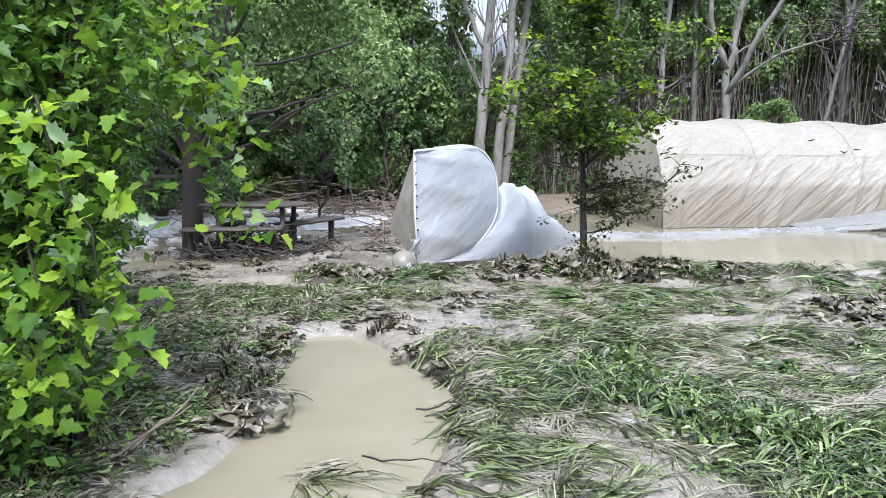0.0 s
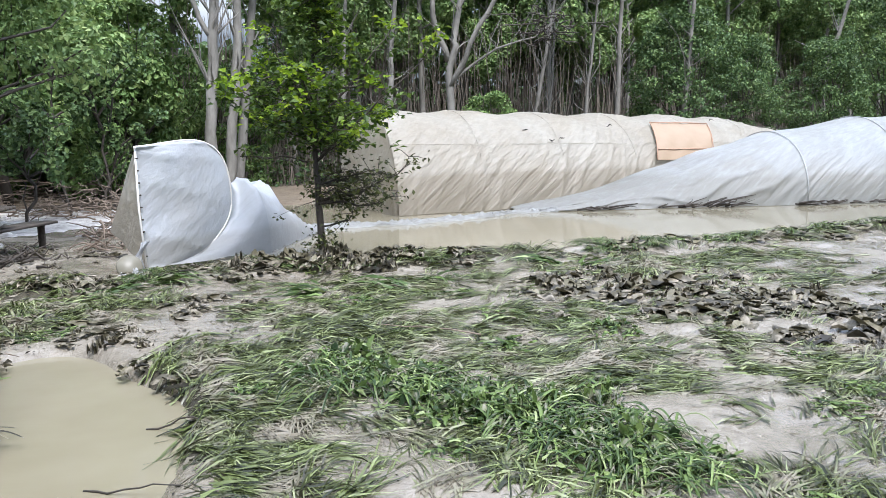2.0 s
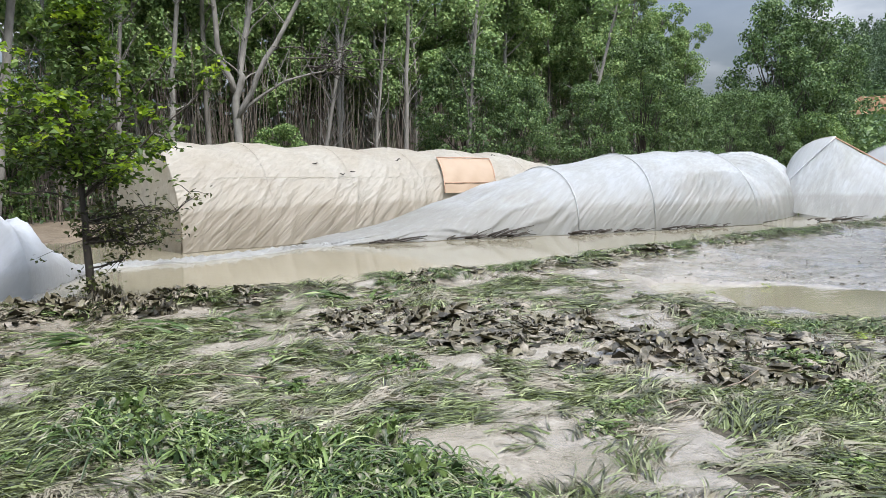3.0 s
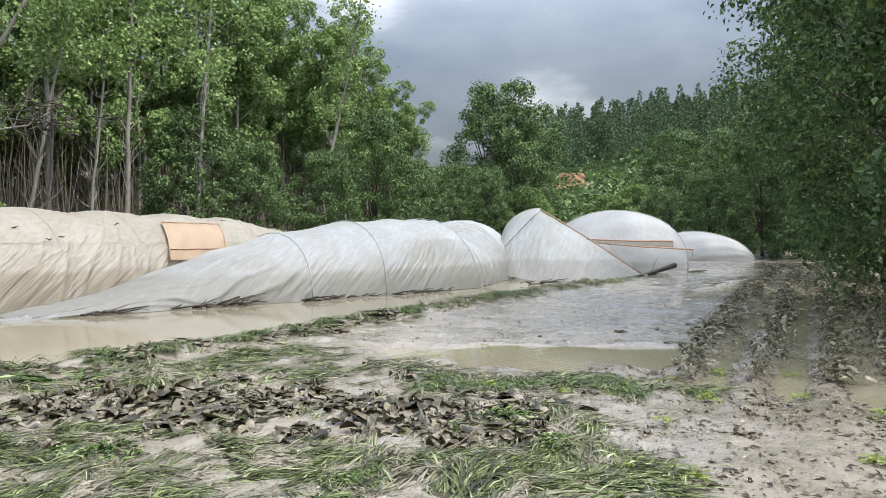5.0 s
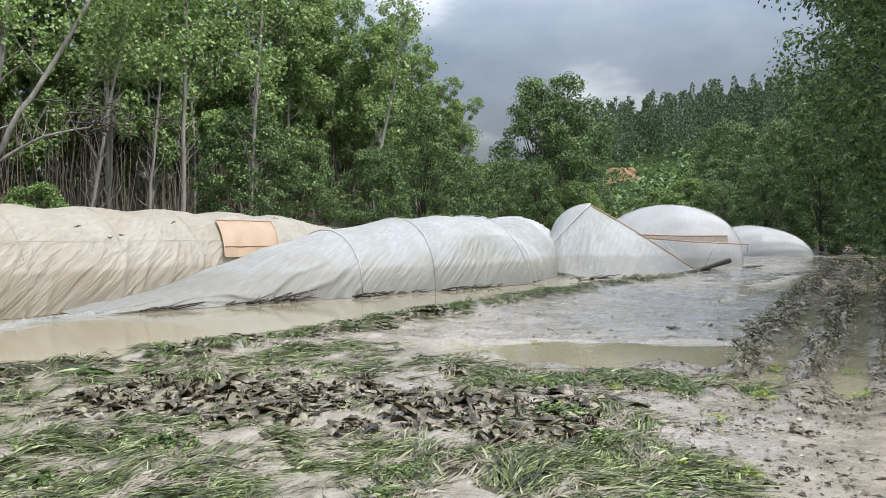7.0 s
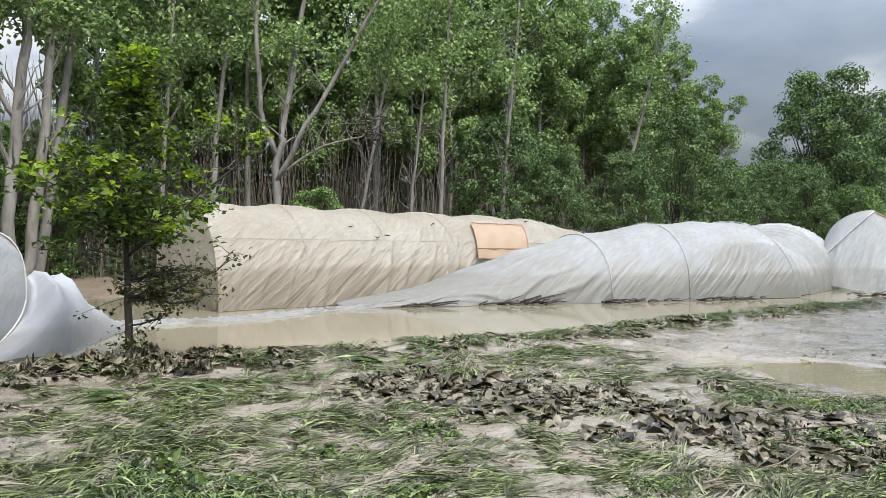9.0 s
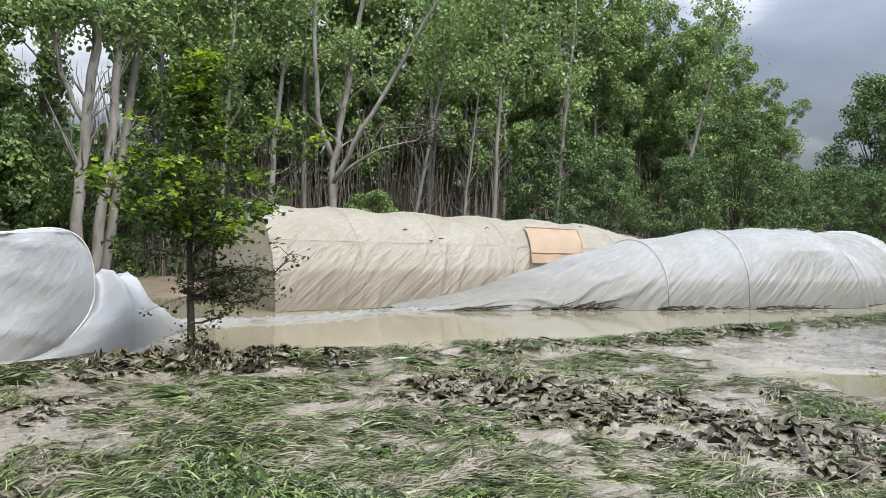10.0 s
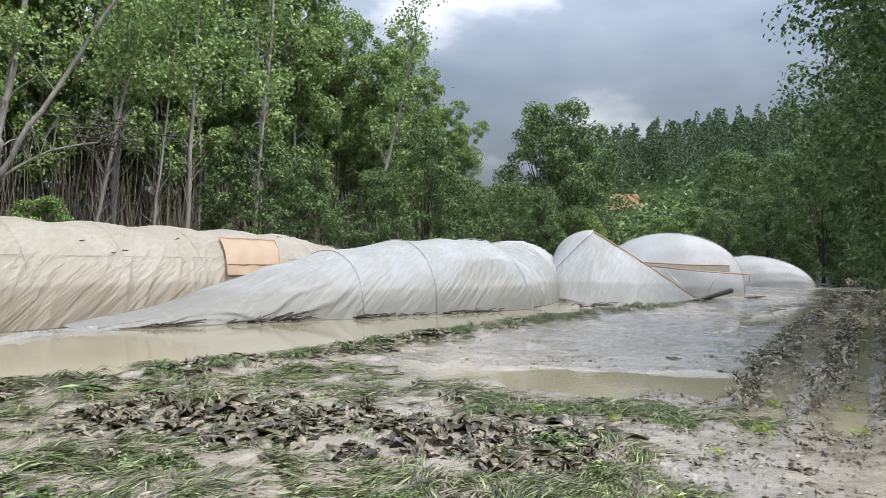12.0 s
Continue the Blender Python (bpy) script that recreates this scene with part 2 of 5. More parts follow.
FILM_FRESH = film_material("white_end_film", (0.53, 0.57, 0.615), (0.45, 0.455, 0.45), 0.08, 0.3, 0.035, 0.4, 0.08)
FILM_CLEAN = film_material("clean_far_film", (0.54, 0.565, 0.59), (0.47, 0.475, 0.47), 0.1, 0.3, 0.04, 0.55, 0.05)
SHEET_TAN = solid("amber_sheet", (0.24, 0.17, 0.105), (0.29, 0.212, 0.138), 3.0, 0.5, 0.3, 0.01)
SHEET_PALE = solid("cream_plastic", (0.13, 0.122, 0.09), (0.2, 0.188, 0.145), 5.0, 0.45, 0.2, 0.004)
STEEL = solid("dull_galvanised_tube", (0.32, 0.33, 0.33), (0.5, 0.5, 0.49), 14.0, 0.45, 0.2, 0.003, None, 0.6)
PAINTED = solid("white_tube", (0.5, 0.48, 0.44), (0.66, 0.65, 0.62), 9.0, 0.45, 0.1, 0.003)
RUST = solid("rusty_tube", (0.28, 0.15, 0.09), (0.45, 0.3, 0.21), 12.0, 0.8, 0.4, 0.004)
PLANK = solid("weathered_plank", (0.03, 0.024, 0.019), (0.11, 0.09, 0.07), 6.0, 0.75, 0.5, 0.008, (0.25, 4, 4))
DRIFT = solid("driftwood_bark", (0.08, 0.058, 0.042), (0.25, 0.2, 0.155), 8.0, 0.85, 0.4, 0.01)
GRAVEL = solid("pale_gravel", (0.12, 0.115, 0.105), (0.62, 0.605, 0.58), 7.0, 0.85, 1.0, 0.08)
CLAY = solid("bare_clay", (0.15, 0.075, 0.035), (0.24, 0.15, 0.085), 1.2, 0.9, 0.5, 0.2)

# ---- builders ----
UP = Vector((0, 0, 1))


def part(name, bm, material, parent=None, label="", smooth=True):
    """Links a bmesh, or a (verts, faces) pair, as one mesh object."""
    me = bpy.data.meshes.new(name)
    if isinstance(bm, tuple):
        me.from_pydata(*[[tuple(map(float, v)) for v in bm[0]], [], bm[1]])
    else:
        bm.to_mesh(me)
        bm.free()
    for k in material if isinstance(material, list) else [material]:
        me.materials.append(k)
    if smooth:
        me.polygons.foreach_set("use_smooth", [True] * len(me.polygons))
    ob = new(name, me)
    ob.parent = parent
    if label:
        ob["label"] = label
    return ob


def quads(name, v, k, material, parent=None, smooth=False, faces=None):
    """A mesh from an array of corners, k to a face, or with the given faces."""
    v = np.asarray(v, np.float32).reshape(-1, 3)
    f = np.arange(len(v), dtype=np.int32).reshape(-1, k) if faces is None else np.asarray(faces, np.int32).reshape(-1, k)
    me = bpy.data.meshes.new(name)
    me.vertices.add(len(v))
    me.vertices.foreach_set("co", v.ravel())
    me.loops.add(f.size)
    me.loops.foreach_set("vertex_index", f.ravel())
    me.polygons.add(len(f))
    me.polygons.foreach_set("loop_start", np.arange(0, f.size, k, dtype=np.int32))
    me.polygons.foreach_set("use_smooth", np.full(len(f), smooth))
    me.materials.append(material)
    me.update(calc_edges=True)
    me.validate()
    ob = new(name, me)
    ob.parent = parent
    return ob


def tube(bm, path, radii, sides=7, closed=True):
    """A round, tapered tube along a path, added to bm."""
    path = [Vector(p) for p in path]
    if not hasattr(radii, "__len__"):
        radii = [radii] * len(path)
    rings, side = [], None
    for i, p in enumerate(path):
        d = (path[min(i + 1, len(path) - 1)] - path[max(i - 1, 0)]).normalized()
        if side is None:
            side = d.cross(UP if abs(d.z) < 0.9 else Vector((1, 0, 0))).normalized()
        side = (side - d * side.dot(d)).normalized()
        up = d.cross(side)
        rings.append([bm.verts.new(p + (side * math.cos(a) + up * math.sin(a)) * radii[i]) for a in (2 * math.pi * j / sides for j in range(sides))])
    for a, b in zip(rings, rings[1:]):
        for j in range(sides):
            bm.faces.new((a[j], a[(j + 1) % sides], b[(j + 1) % sides], b[j]))
    if closed:
        bm.faces.new(rings[0][::-1])
        bm.faces.new(rings[-1])
    return bm


def box(bm, centre, size, m=None, bevel=0.0):
    r = bmesh.ops.create_cube(bm, size=1.0)
    vs = r["verts"]
    bmesh.ops.scale(bm, vec=size, verts=vs)
    if bevel:
        es = list({e for v in vs for e in v.link_edges})
        vs = list({v for f in bmesh.ops.bevel(bm, geom=es, offset=bevel, segments=2, affect="EDGES")["faces"] for v in f.verts} | {v for v in vs if v.is_valid})
    bmesh.ops.transform(bm, matrix=Matrix.Translation(centre) @ (m or Matrix()), verts=vs)
    return bm


def at(bearing, d, z=0.0):
    """A place by its bearing, in degrees to the left of the y axis, and its distance."""
    return Vector((-d * math.sin(radians(bearing)), d * math.cos(radians(bearing)), z))


def leaf_quads(pos, size, rng, lift=0.35, droop=0.0, width=0.62, along=None, spread=1.0, out=None):
    """Kite-shaped leaves, folded along the midrib, at these places."""
    n = len(pos)
    nrm = rng.normal(size=(n, 3)) * (1.0 if out is None else 0.5) + (0, 0, lift * (3 if out is None else 1))
    if out is not None:
        nrm = nrm + out
    nrm /= np.linalg.norm(nrm, axis=1)[:, None]
    d = rng.normal(size=(n, 3)) * spread - (0, 0, droop)
    if along is not None:
        d = d * 0.5 + along
    d -= nrm * (d * nrm).sum(1)[:, None]
    d /= np.linalg.norm(d, axis=1)[:, None] + 1e-9
    s = np.cross(nrm, d)
    L = (size * rng.uniform(0.6, 1.3, n))[:, None]
    w = L * width * 0.5
    v = np.stack([pos, pos + d * L * 0.45 + s * w + nrm * w * 0.35, pos + d * L - nrm * L * 0.12, pos + d * L * 0.45 - s * w + nrm * w * 0.35], 1)
    return v


def broad_leaves(name, pos, size, rng, material, parent, lift=0.5, droop=0.6, width=0.9, kind=""):
    """Larger leaves with a heart-shaped outline, folded along the midrib."""
    n = len(pos)
    nrm = rng.normal(size=(n, 3)) * 0.8 + (0, -0.4, lift * 2)
    nrm /= np.linalg.norm(nrm, axis=1)[:, None]
    d = rng.normal(size=(n, 3)) - (0, 0, droop)
    d -= nrm * (d * nrm).sum(1)[:, None]
    d /= np.linalg.norm(d, axis=1)[:, None] + 1e-9
    s = np.cross(nrm, d)
    L = (size * rng.uniform(0.55, 1.25, n))[:, None]
    w = L * width * 0.5
    cup = rng.uniform(0.1, 0.5, n)[:, None]
    side = ((-0.06, 0.35), (0.06, 0.95), (0.24, 0.7), (0.46, 1.0), (0.55, 0.52), (0.74, 0.48), (0.88, 0.2))
    curl = rng.uniform(0.0, 0.35, n)[:, None]
    pts = [pos + d * L * 0.4, pos]
    for f, g in side:
        pts.append(pos + d * L * f + s * w * g + nrm * (w * g * cup - L * max(f, 0) ** 2 * curl))
    pts.append(pos + d * L - nrm * L * curl)
    for f, g in side[::-1]:
        pts.append(pos + d * L * f - s * w * g + nrm * (w * g * cup - L * max(f, 0) ** 2 * curl))
    V = np.stack(pts, 1)
    m = len(pts)
    tri = np.array([[0, i, i % (m - 1) + 1] for i in range(1, m)])
    F = (np.arange(n)[:, None, None] * m + tri[None]).reshape(-1, 3)
    return quads(name, V.reshape(-1, 3), 3, material, parent, True, F)


def clump_points(centres, radii, per, rng, flat=0.8):
    c = np.repeat(np.asarray(centres, float), per, 0)
    r = np.repeat(np.asarray(radii, float), per)[:, None]
    off = rng.normal(size=c.shape) * 0.5
    return c + off * r * (1, 1, flat)


def clump_shells(centres, radii, per, rng, flat=0.8):
    """Places on the outside of round clumps, and the ways they face."""
    c = np.repeat(np.asarray(centres, float), per, 0)
    r = np.repeat(np.asarray(radii, float), per)[:, None]
    d = rng.normal(size=c.shape) + (0, 0, 0.25)
    d /= np.linalg.norm(d, axis=1)[:, None]
    return c + d * r * (1, 1, flat) * rng.uniform(0.25, 1.08, (len(c), 1)) ** 0.6, d


def bent(a, b, n, wander, rng):
    """A path from a to b with a little wandering."""
    a, b = np.asarray(a, float), np.asarray(b, float)
    t = np.linspace(0, 1, n)[:, None]
    p = a * (1 - t) + b * t
    w = np.cumsum(rng.normal(size=(n, 3)) * wander, 0)
    return p + (w - w[0]) * np.sin(t * np.pi) ** 0.6


def poplar(name, height, crown_from, spread, seed, leaves, leaf_size, bark, leaf, label, clumps=70, trunk_r=0.13, bare=14, lean=(0, 0)):
    """A tall, slim tree: straight trunk, steep limbs, dry twigs below, clumps of small leaves above."""
    rng = np.random.default_rng(seed)
    root = tagged(new(name), label, "tree", "trees of the wood")
    bm = bmesh.new()
    top = np.array([lean[0], lean[1], height])
    trunk = bent((0, 0, -0.2), top * 0.97, 12, 0.09, rng)
    tube(bm, trunk, np.linspace(trunk_r, 0.025, 12), 8)
    cs, rs = [], []

    def on_trunk(z):
        i = np.clip(z / (height * 0.97) * 11, 0, 10.99)
        k = int(i)
        return trunk[k] * (1 - i + k) + trunk[k + 1] * (i - k)

    for i in range(clumps // 3):
        z = rng.uniform(crown_from * 0.85, height * 0.95)
        u = (z - crown_from) / (height - crown_from)
        reach = spread * (0.45 + 0.75 * math.sin(math.pi * min(max(u * 0.85 + 0.12, 0), 1))) * rng.uniform(0.5, 1.15)
        a = rng.uniform(0, 2 * math.pi)
        s = on_trunk(z)
        e = s + np.array([math.cos(a) * reach, math.sin(a) * reach, reach * rng.uniform(0.5, 1.4)])
        e[2] = min(e[2], height * 1.01)
        p = bent(s, e, 5, 0.06, rng)
        tube(bm, p, np.linspace(0.035, 0.008, 5), 5, False)
        for k, r in ((2, 0.5), (3, 0.62), (4, 0.66)):
            cs.append(p[k] + rng.normal(size=3) * 0.15)
            rs.append(r * spread * 0.62 * rng.uniform(0.7, 1.2))
    for i in range(bare):
        z = rng.uniform(height * 0.08, crown_from * 1.1)
        a, reach = rng.uniform(0, 2 * math.pi), rng.uniform(0.5, 1.5)
        s = on_trunk(z)
        p = bent(s, s + np.array([math.cos(a) * reach * 0.6, math.sin(a) * reach * 0.6, reach]), 5, 0.06, rng)
        tube(bm, p, np.linspace(0.018, 0.004, 5), 4, False)
    part("trunk", bm, bark, root)
    per = max(1, leaves // len(cs))
    pos, out = clump_shells(cs, np.array(rs) * 0.78, per, rng, 0.95)
    quads("crown", leaf_quads(pos, leaf_size, rng, 0.15, 0.3, 0.8, None, 1.0, out), 4, leaf, root)
    return root


def round_tree(name, height, radius, seed, leaves, leaf_size, bark, leaf, label, low=0.12, trunk_r=0.16, clumps=90, group="trees of the wood", category="tree", overhang=False):
    """A broad tree or shrub: forked limbs inside an uneven crown of many clumps that reaches near the ground."""
    rng = np.random.default_rng(seed)
    root = tagged(new(name), label, category, group)
    bm = bmesh.new()
    fork = height * 0.3
    trunk = bent((0, 0, -0.2), (0.1, 0, fork), 5, 0.05, rng)
    tube(bm, trunk, np.linspace(trunk_r, trunk_r * 0.75, 5), 8)
    cs, rs = [], []
    for i in range(clumps):
        a = rng.uniform(0, 2 * math.pi)
        u = rng.uniform(0, 1) ** 0.8
        z = height * (low + (0.97 - low) * u)
        prof = math.sin(math.pi * min(1, 0.2 + 0.72 * u)) ** 0.7
        if overhang:
            prof = 0.34 + 0.66 * math.sin(math.pi * min(0.5, 0.62 * u) + 0.12) ** 1.2 if u < 0.8 else 0.95 * (1 - u) ** 0.4 * 1.8
        lump = 0.78 + 0.3 * math.sin(a * 3 + seed) * math.sin(u * 7 + seed * 1.7)
        r = radius * prof * lump * rng.uniform(0.55, 1.0) ** 0.5
        cs.append((math.cos(a) * r, math.sin(a) * r, z))
        rs.append(radius * rng.uniform(0.14, 0.27))
    for c in cs[:26]:
        s = trunk[rng.integers(2, 5)]
        p = bent(s, c, 6, 0.1, rng)
        tube(bm, p, np.linspace(trunk_r * 0.24, 0.01, 6), 5, False)
    part("trunk", bm, bark, root)
    pos, out = clump_shells(cs, np.array(rs) * 0.85, max(1, leaves // len(cs)), rng, 0.7)
    pos[:, 2] = np.maximum(pos[:, 2], 0.05)
    quads("crown", leaf_quads(pos, leaf_size, rng, 0.25, 0.5, 0.66, None, 1.0, out), 4, leaf, root)
    return root


def placed(x, y, z=0.0, turn=0.0, s=1.0, sz=None, tip=0.0):
    return pose(x, y, z, tip, 0, turn) @ Matrix.Diagonal((s, s, sz or s, 1))


# ---- ground ----
BANK = ((-30, 9.0), (-6, 8.6), (-3.4, 8.55), (-2.1, 9.0), (-0.1, 9.4), (2.5, 9.9), (5.5, 10.8), (8, 11.75), (10.3, 12.7), (16.1, 14.6), (22.4, 16.2), (28, 18.3), (60, 34))
ROW_V = (1.35, 0.52, -0.2, -0.88, -1.5)


def bank_y(x):
    return np.interp(x, [p[0] for p in BANK], [p[1] for p in BANK])


def along_rows(x, y):
    return x * 0.908 + y * 0.419, -x * 0.419 + y * 0.908


def wave(x, y, s, seed):
    """A smooth uneven field from a few crossing waves, about -1 to 1."""
    r = np.random.default_rng(seed)
    out = 0
    for i in range(7):
        a, k = r.uniform(0, 6.28), s * r.uniform(0.6, 2.1)
        out = out + np.sin(x * np.cos(a) * k + y * np.sin(a) * k + r.uniform(0, 6.28) + 0.9 * np.sin(x * k * 0.6 + y * k * 0.5 + i)) / 7
    return out * 1.9


def step01(a, b, v):
    t = np.clip((v - a) / (b - a), 0, 1)
    return t * t * (3 - 2 * t)


def dip(x, y, cx, cy, rx, ry, turn, seed):
    c, s = math.cos(radians(turn)), math.sin(radians(turn))
    u, v = ((x - cx) * c + (y - cy) * s) / rx, (-(x - cx) * s + (y - cy) * c) / ry
    d = np.sqrt(u * u + v * v) + 0.22 * wave(x, y, 3.0, seed)
    return 1 - step01(0.75, 1.15, d)


def height(x, y):
    x, y = np.asarray(x, float), np.asarray(y, float)
    h = 0.035 + 0.022 * wave(x, y, 1.3, 3) + 0.014 * wave(x, y, 4.1, 4) + 0.012 * np.abs(wave(x, y, 11.0, 5)) + 0.007 * wave(x, y, 27.0, 7)
    b = y - bank_y(x)
    h = h + 0.15 * np.exp(-((b + 0.3) / 0.28) ** 2) * step01(-5, -3, x) * (0.75 + 0.35 * wave(x, y, 2.3, 6)) * (1 - step01(14, 26, x))
    tuft = step01(-1.3, -0.7, x) * (1 - step01(3.5 + 0.72 * (y - 2.4), 4.2 + 0.72 * (y - 2.4), x)) * step01(1.5, 2.5, y) * (1 - step01(-1.2, -0.6, b))
    h = h + tuft * 0.05 * np.maximum(0, wave(x, y, 2.6, 41)) ** 1.2
    flood = step01(0.1, 0.7, b) * (1 - step01(9.5, 13, b)) * step01(-4.2, -2.6, x) * (1 - step01(28, 34, x))
    h = h - 0.2 * flood
    h = h - 0.16 * dip(x, y, -1.95, 4.55, 1.35, 0.5, 118, 11) - 0.16 * dip(x, y, -1.62, 3.0, 1.2, 0.62, 100, 12)
    h = h - 0.15 * dip(x, y, 7.35, 6.75, 2.2, 1.0, -40, 13) - 0.10 * dip(x, y, 19.5, 11.6, 4.4, 0.5, 19, 14)
    h = h - 0.09 * dip(x, y, -7.5, 9.3, 2.6, 0.7, 10, 15) - 0.07 * dip(x, y, -3.9, 7.9, 1.3, 0.35, 10, 16)
    u, v = along_rows(x, y)
    rows = step01(1.95, 1.4, v) * step01(-9, -6, v) * step01(6.5, 9.0, u) * (1 - step01(40, 44, u))
    h = h + rows * (0.055 * np.cos((v - 1.33) * 2 * math.pi / 0.74) - 0.045 - 0.03 * step01(0.6, -0.2, v))
    wet = step01(8, 12, u) * step01(1.3, 1.9, v) * step01(-0.6, -1.6, b)
    h = h - wet * (0.04 - 0.02 * wave(x, y, 2.7, 45))
    h = h + 0.05 * np.maximum(0, wave(x, y, 6.0, 43)) * dip(x, y, 3.2, 6.1, 2.4, 1.1, -52, 53)
    back = step01(11, 15, b)
    h = h * (1 - 0.7 * back) + back * (0.1 + 0.08 * wave(x, y, 0.5, 8))
    d = np.hypot(x, y)
    bear = np.degrees(np.arctan2(-x, y))
    hill = step01(58, 178, d) * (0.55 + 0.45 * np.exp(-((bear + 66) / 24) ** 2)) * 24
    return h + hill * (1 - step01(300, 460, d) * 0.5)


def field_grass(x, y):
    """How thickly grass lies at a place in the near field, 0 to 1."""
    b = y - bank_y(x)
    right = 3.5 + 0.72 * (y - 2.4)
    patch = step01(-0.2, 0.3, wave(x, y, 2.2, 51) + 0.8 * wave(x, y, 5.5, 52) - 0.06 - 0.2 * step01(1.0, 2.5, x))
    r = step01(-1.75 + 0.3 * np.sin(y * 2.1), -1.1, x + 0.04 * y) * (1 - step01(right - 0.3, right + 0.5, x)) * (1 - step01(-1.5, -0.7, b))
    clod = dip(x, y, 3.2, 6.1, 2.3, 1.0, -52, 53)
    g = r * (1 - step01(4.8, 5.8, x)) * (0.06 + 0.94 * patch) * (1 - 0.85 * clod) * (1 - dip(x, y, -1.9, 4.4, 1.3, 0.5, 118, 11))
    thick = 0.95 * dip(x, y, 3.7, 3.5, 1.7, 0.75, 58, 55) + 0.8 * dip(x, y, 5.9, 5.4, 1.7, 0.42, -49, 56)
    g = g * (1 - dip(x, y, 1.25, 3.55, 0.95, 0.3, -48, 58)) * (1 - 0.8 * dip(x, y, 2.6, 3.3, 0.9, 0.5, 10, 59))
    return np.maximum(g, thick * (0.45 + 0.55 * step01(-0.4, 0.2, wave(x, y, 4.0, 57))))


def bank_grass(x, y):
    b = y - bank_y(x)
    return np.exp(-((b + 0.32) / 0.3) ** 2) * (0.55 + 0.45 * wave(x, y, 1.6, 61)) * (1 - step01(17, 24, x)) * step01(-4.6, -3.8, x)


def left_grass(x, y):
    m = dip(x, y, -4.4, 6.6, 2.6, 1.0, 15, 71) * 0.9 + dip(x, y, -3.6, 3.6, 0.9, 2.2, 10, 72)
    return m * (0.3 + 0.7 * step01(-0.3, 0.3, wave(x, y, 2.4, 73)))


def grass_cover(x, y):
    return np.maximum(np.maximum(field_grass(x, y), bank_grass(x, y)), left_grass(x, y))


def spaced(lo, hi, dense_lo, dense_hi, step, growth=1.13, most=14.0):
    v = list(np.arange(dense_lo, dense_hi + step / 2, step))
    for sign, end in ((1, hi), (-1, lo)):
        p, s = (v[-1], step) if sign > 0 else (v[0], step)
        side = []
        while p * sign < end * sign:
            s = min(s * growth, most)
            p += s * sign
            side.append(p)
        v = v + side if sign > 0 else side[::-1] + v
    return np.array(v)


gx, gy = spaced(-620, 620, -6.5, 15.0, 0.07), spaced(-620, 620, 2.2, 13.0, 0.06)
X, Y = np.meshgrid(gx, gy)
Z = height(X, Y)
idx = np.arange(X.size).reshape(X.shape)
ground = quads("ground", np.stack([X, Y, Z], -1), 4, MUD, None, True, np.stack([idx[:-1, :-1], idx[:-1, 1:], idx[1:, 1:], idx[1:, :-1]], -1))
cx, cy = (X[:-1, :-1] + X[1:, 1:]).ravel() / 2, (Y[:-1, :-1] + Y[1:, 1:]).ravel() / 2
for k in (LITTER, WOODED, GRAVEL, GAP_SHADE):
    ground.data.materials.append(k)
floor = np.where((cy - bank_y(cx) > 11.5 + wave(cx, cy, 0.9, 31)) | (np.hypot(cx, cy) > 52) | (cy < -12), 1, 0)
stony = dip(cx, cy, -10.3, 15.6, 6.0, 3.8, 15, 33) > 0.4
floor = np.where(stony, 3, np.where(np.hypot(cx, cy) > 75, 2, floor))
# near-black ground wherever grass is thick: painted shade for the gaps
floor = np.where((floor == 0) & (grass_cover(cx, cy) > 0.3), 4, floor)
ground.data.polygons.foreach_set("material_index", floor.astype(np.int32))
tagged(ground, "wet grey-brown silt left over a field by a flood", "ground", "", "structure")
WL = -0.03
bm = bmesh.new()
bmesh.ops.create_grid(bm, x_segments=60, y_segments=40, size=0.5)
for v in bm.verts:
    v.co = (v.co.x * 56 + 14, v.co.y * 36 + 11, WL)
water = part("water", bm, WATER)
tagged(water, "opaque brown flood water standing in puddles and channels", "water", "", "structure")


def on_ground(x, y):
    return max(float(height(x, y)), WL)


# ---- polytunnels ----


def hoop_point(c, wdir, half, high, a, lean, sharp=0.75):
    """A point of a hoop at angle a (0 at one foot, pi at the other)."""
    ca, sa = math.cos(a), math.sin(a)
    return Vector((c[0] + wdir[0] * half * ca + lean[0] * high * sa, c[1] + wdir[1] * half * ca + lean[1] * high * sa, high * max(sa, 0) ** sharp + (c[2] if len(c) > 2 else 0)))


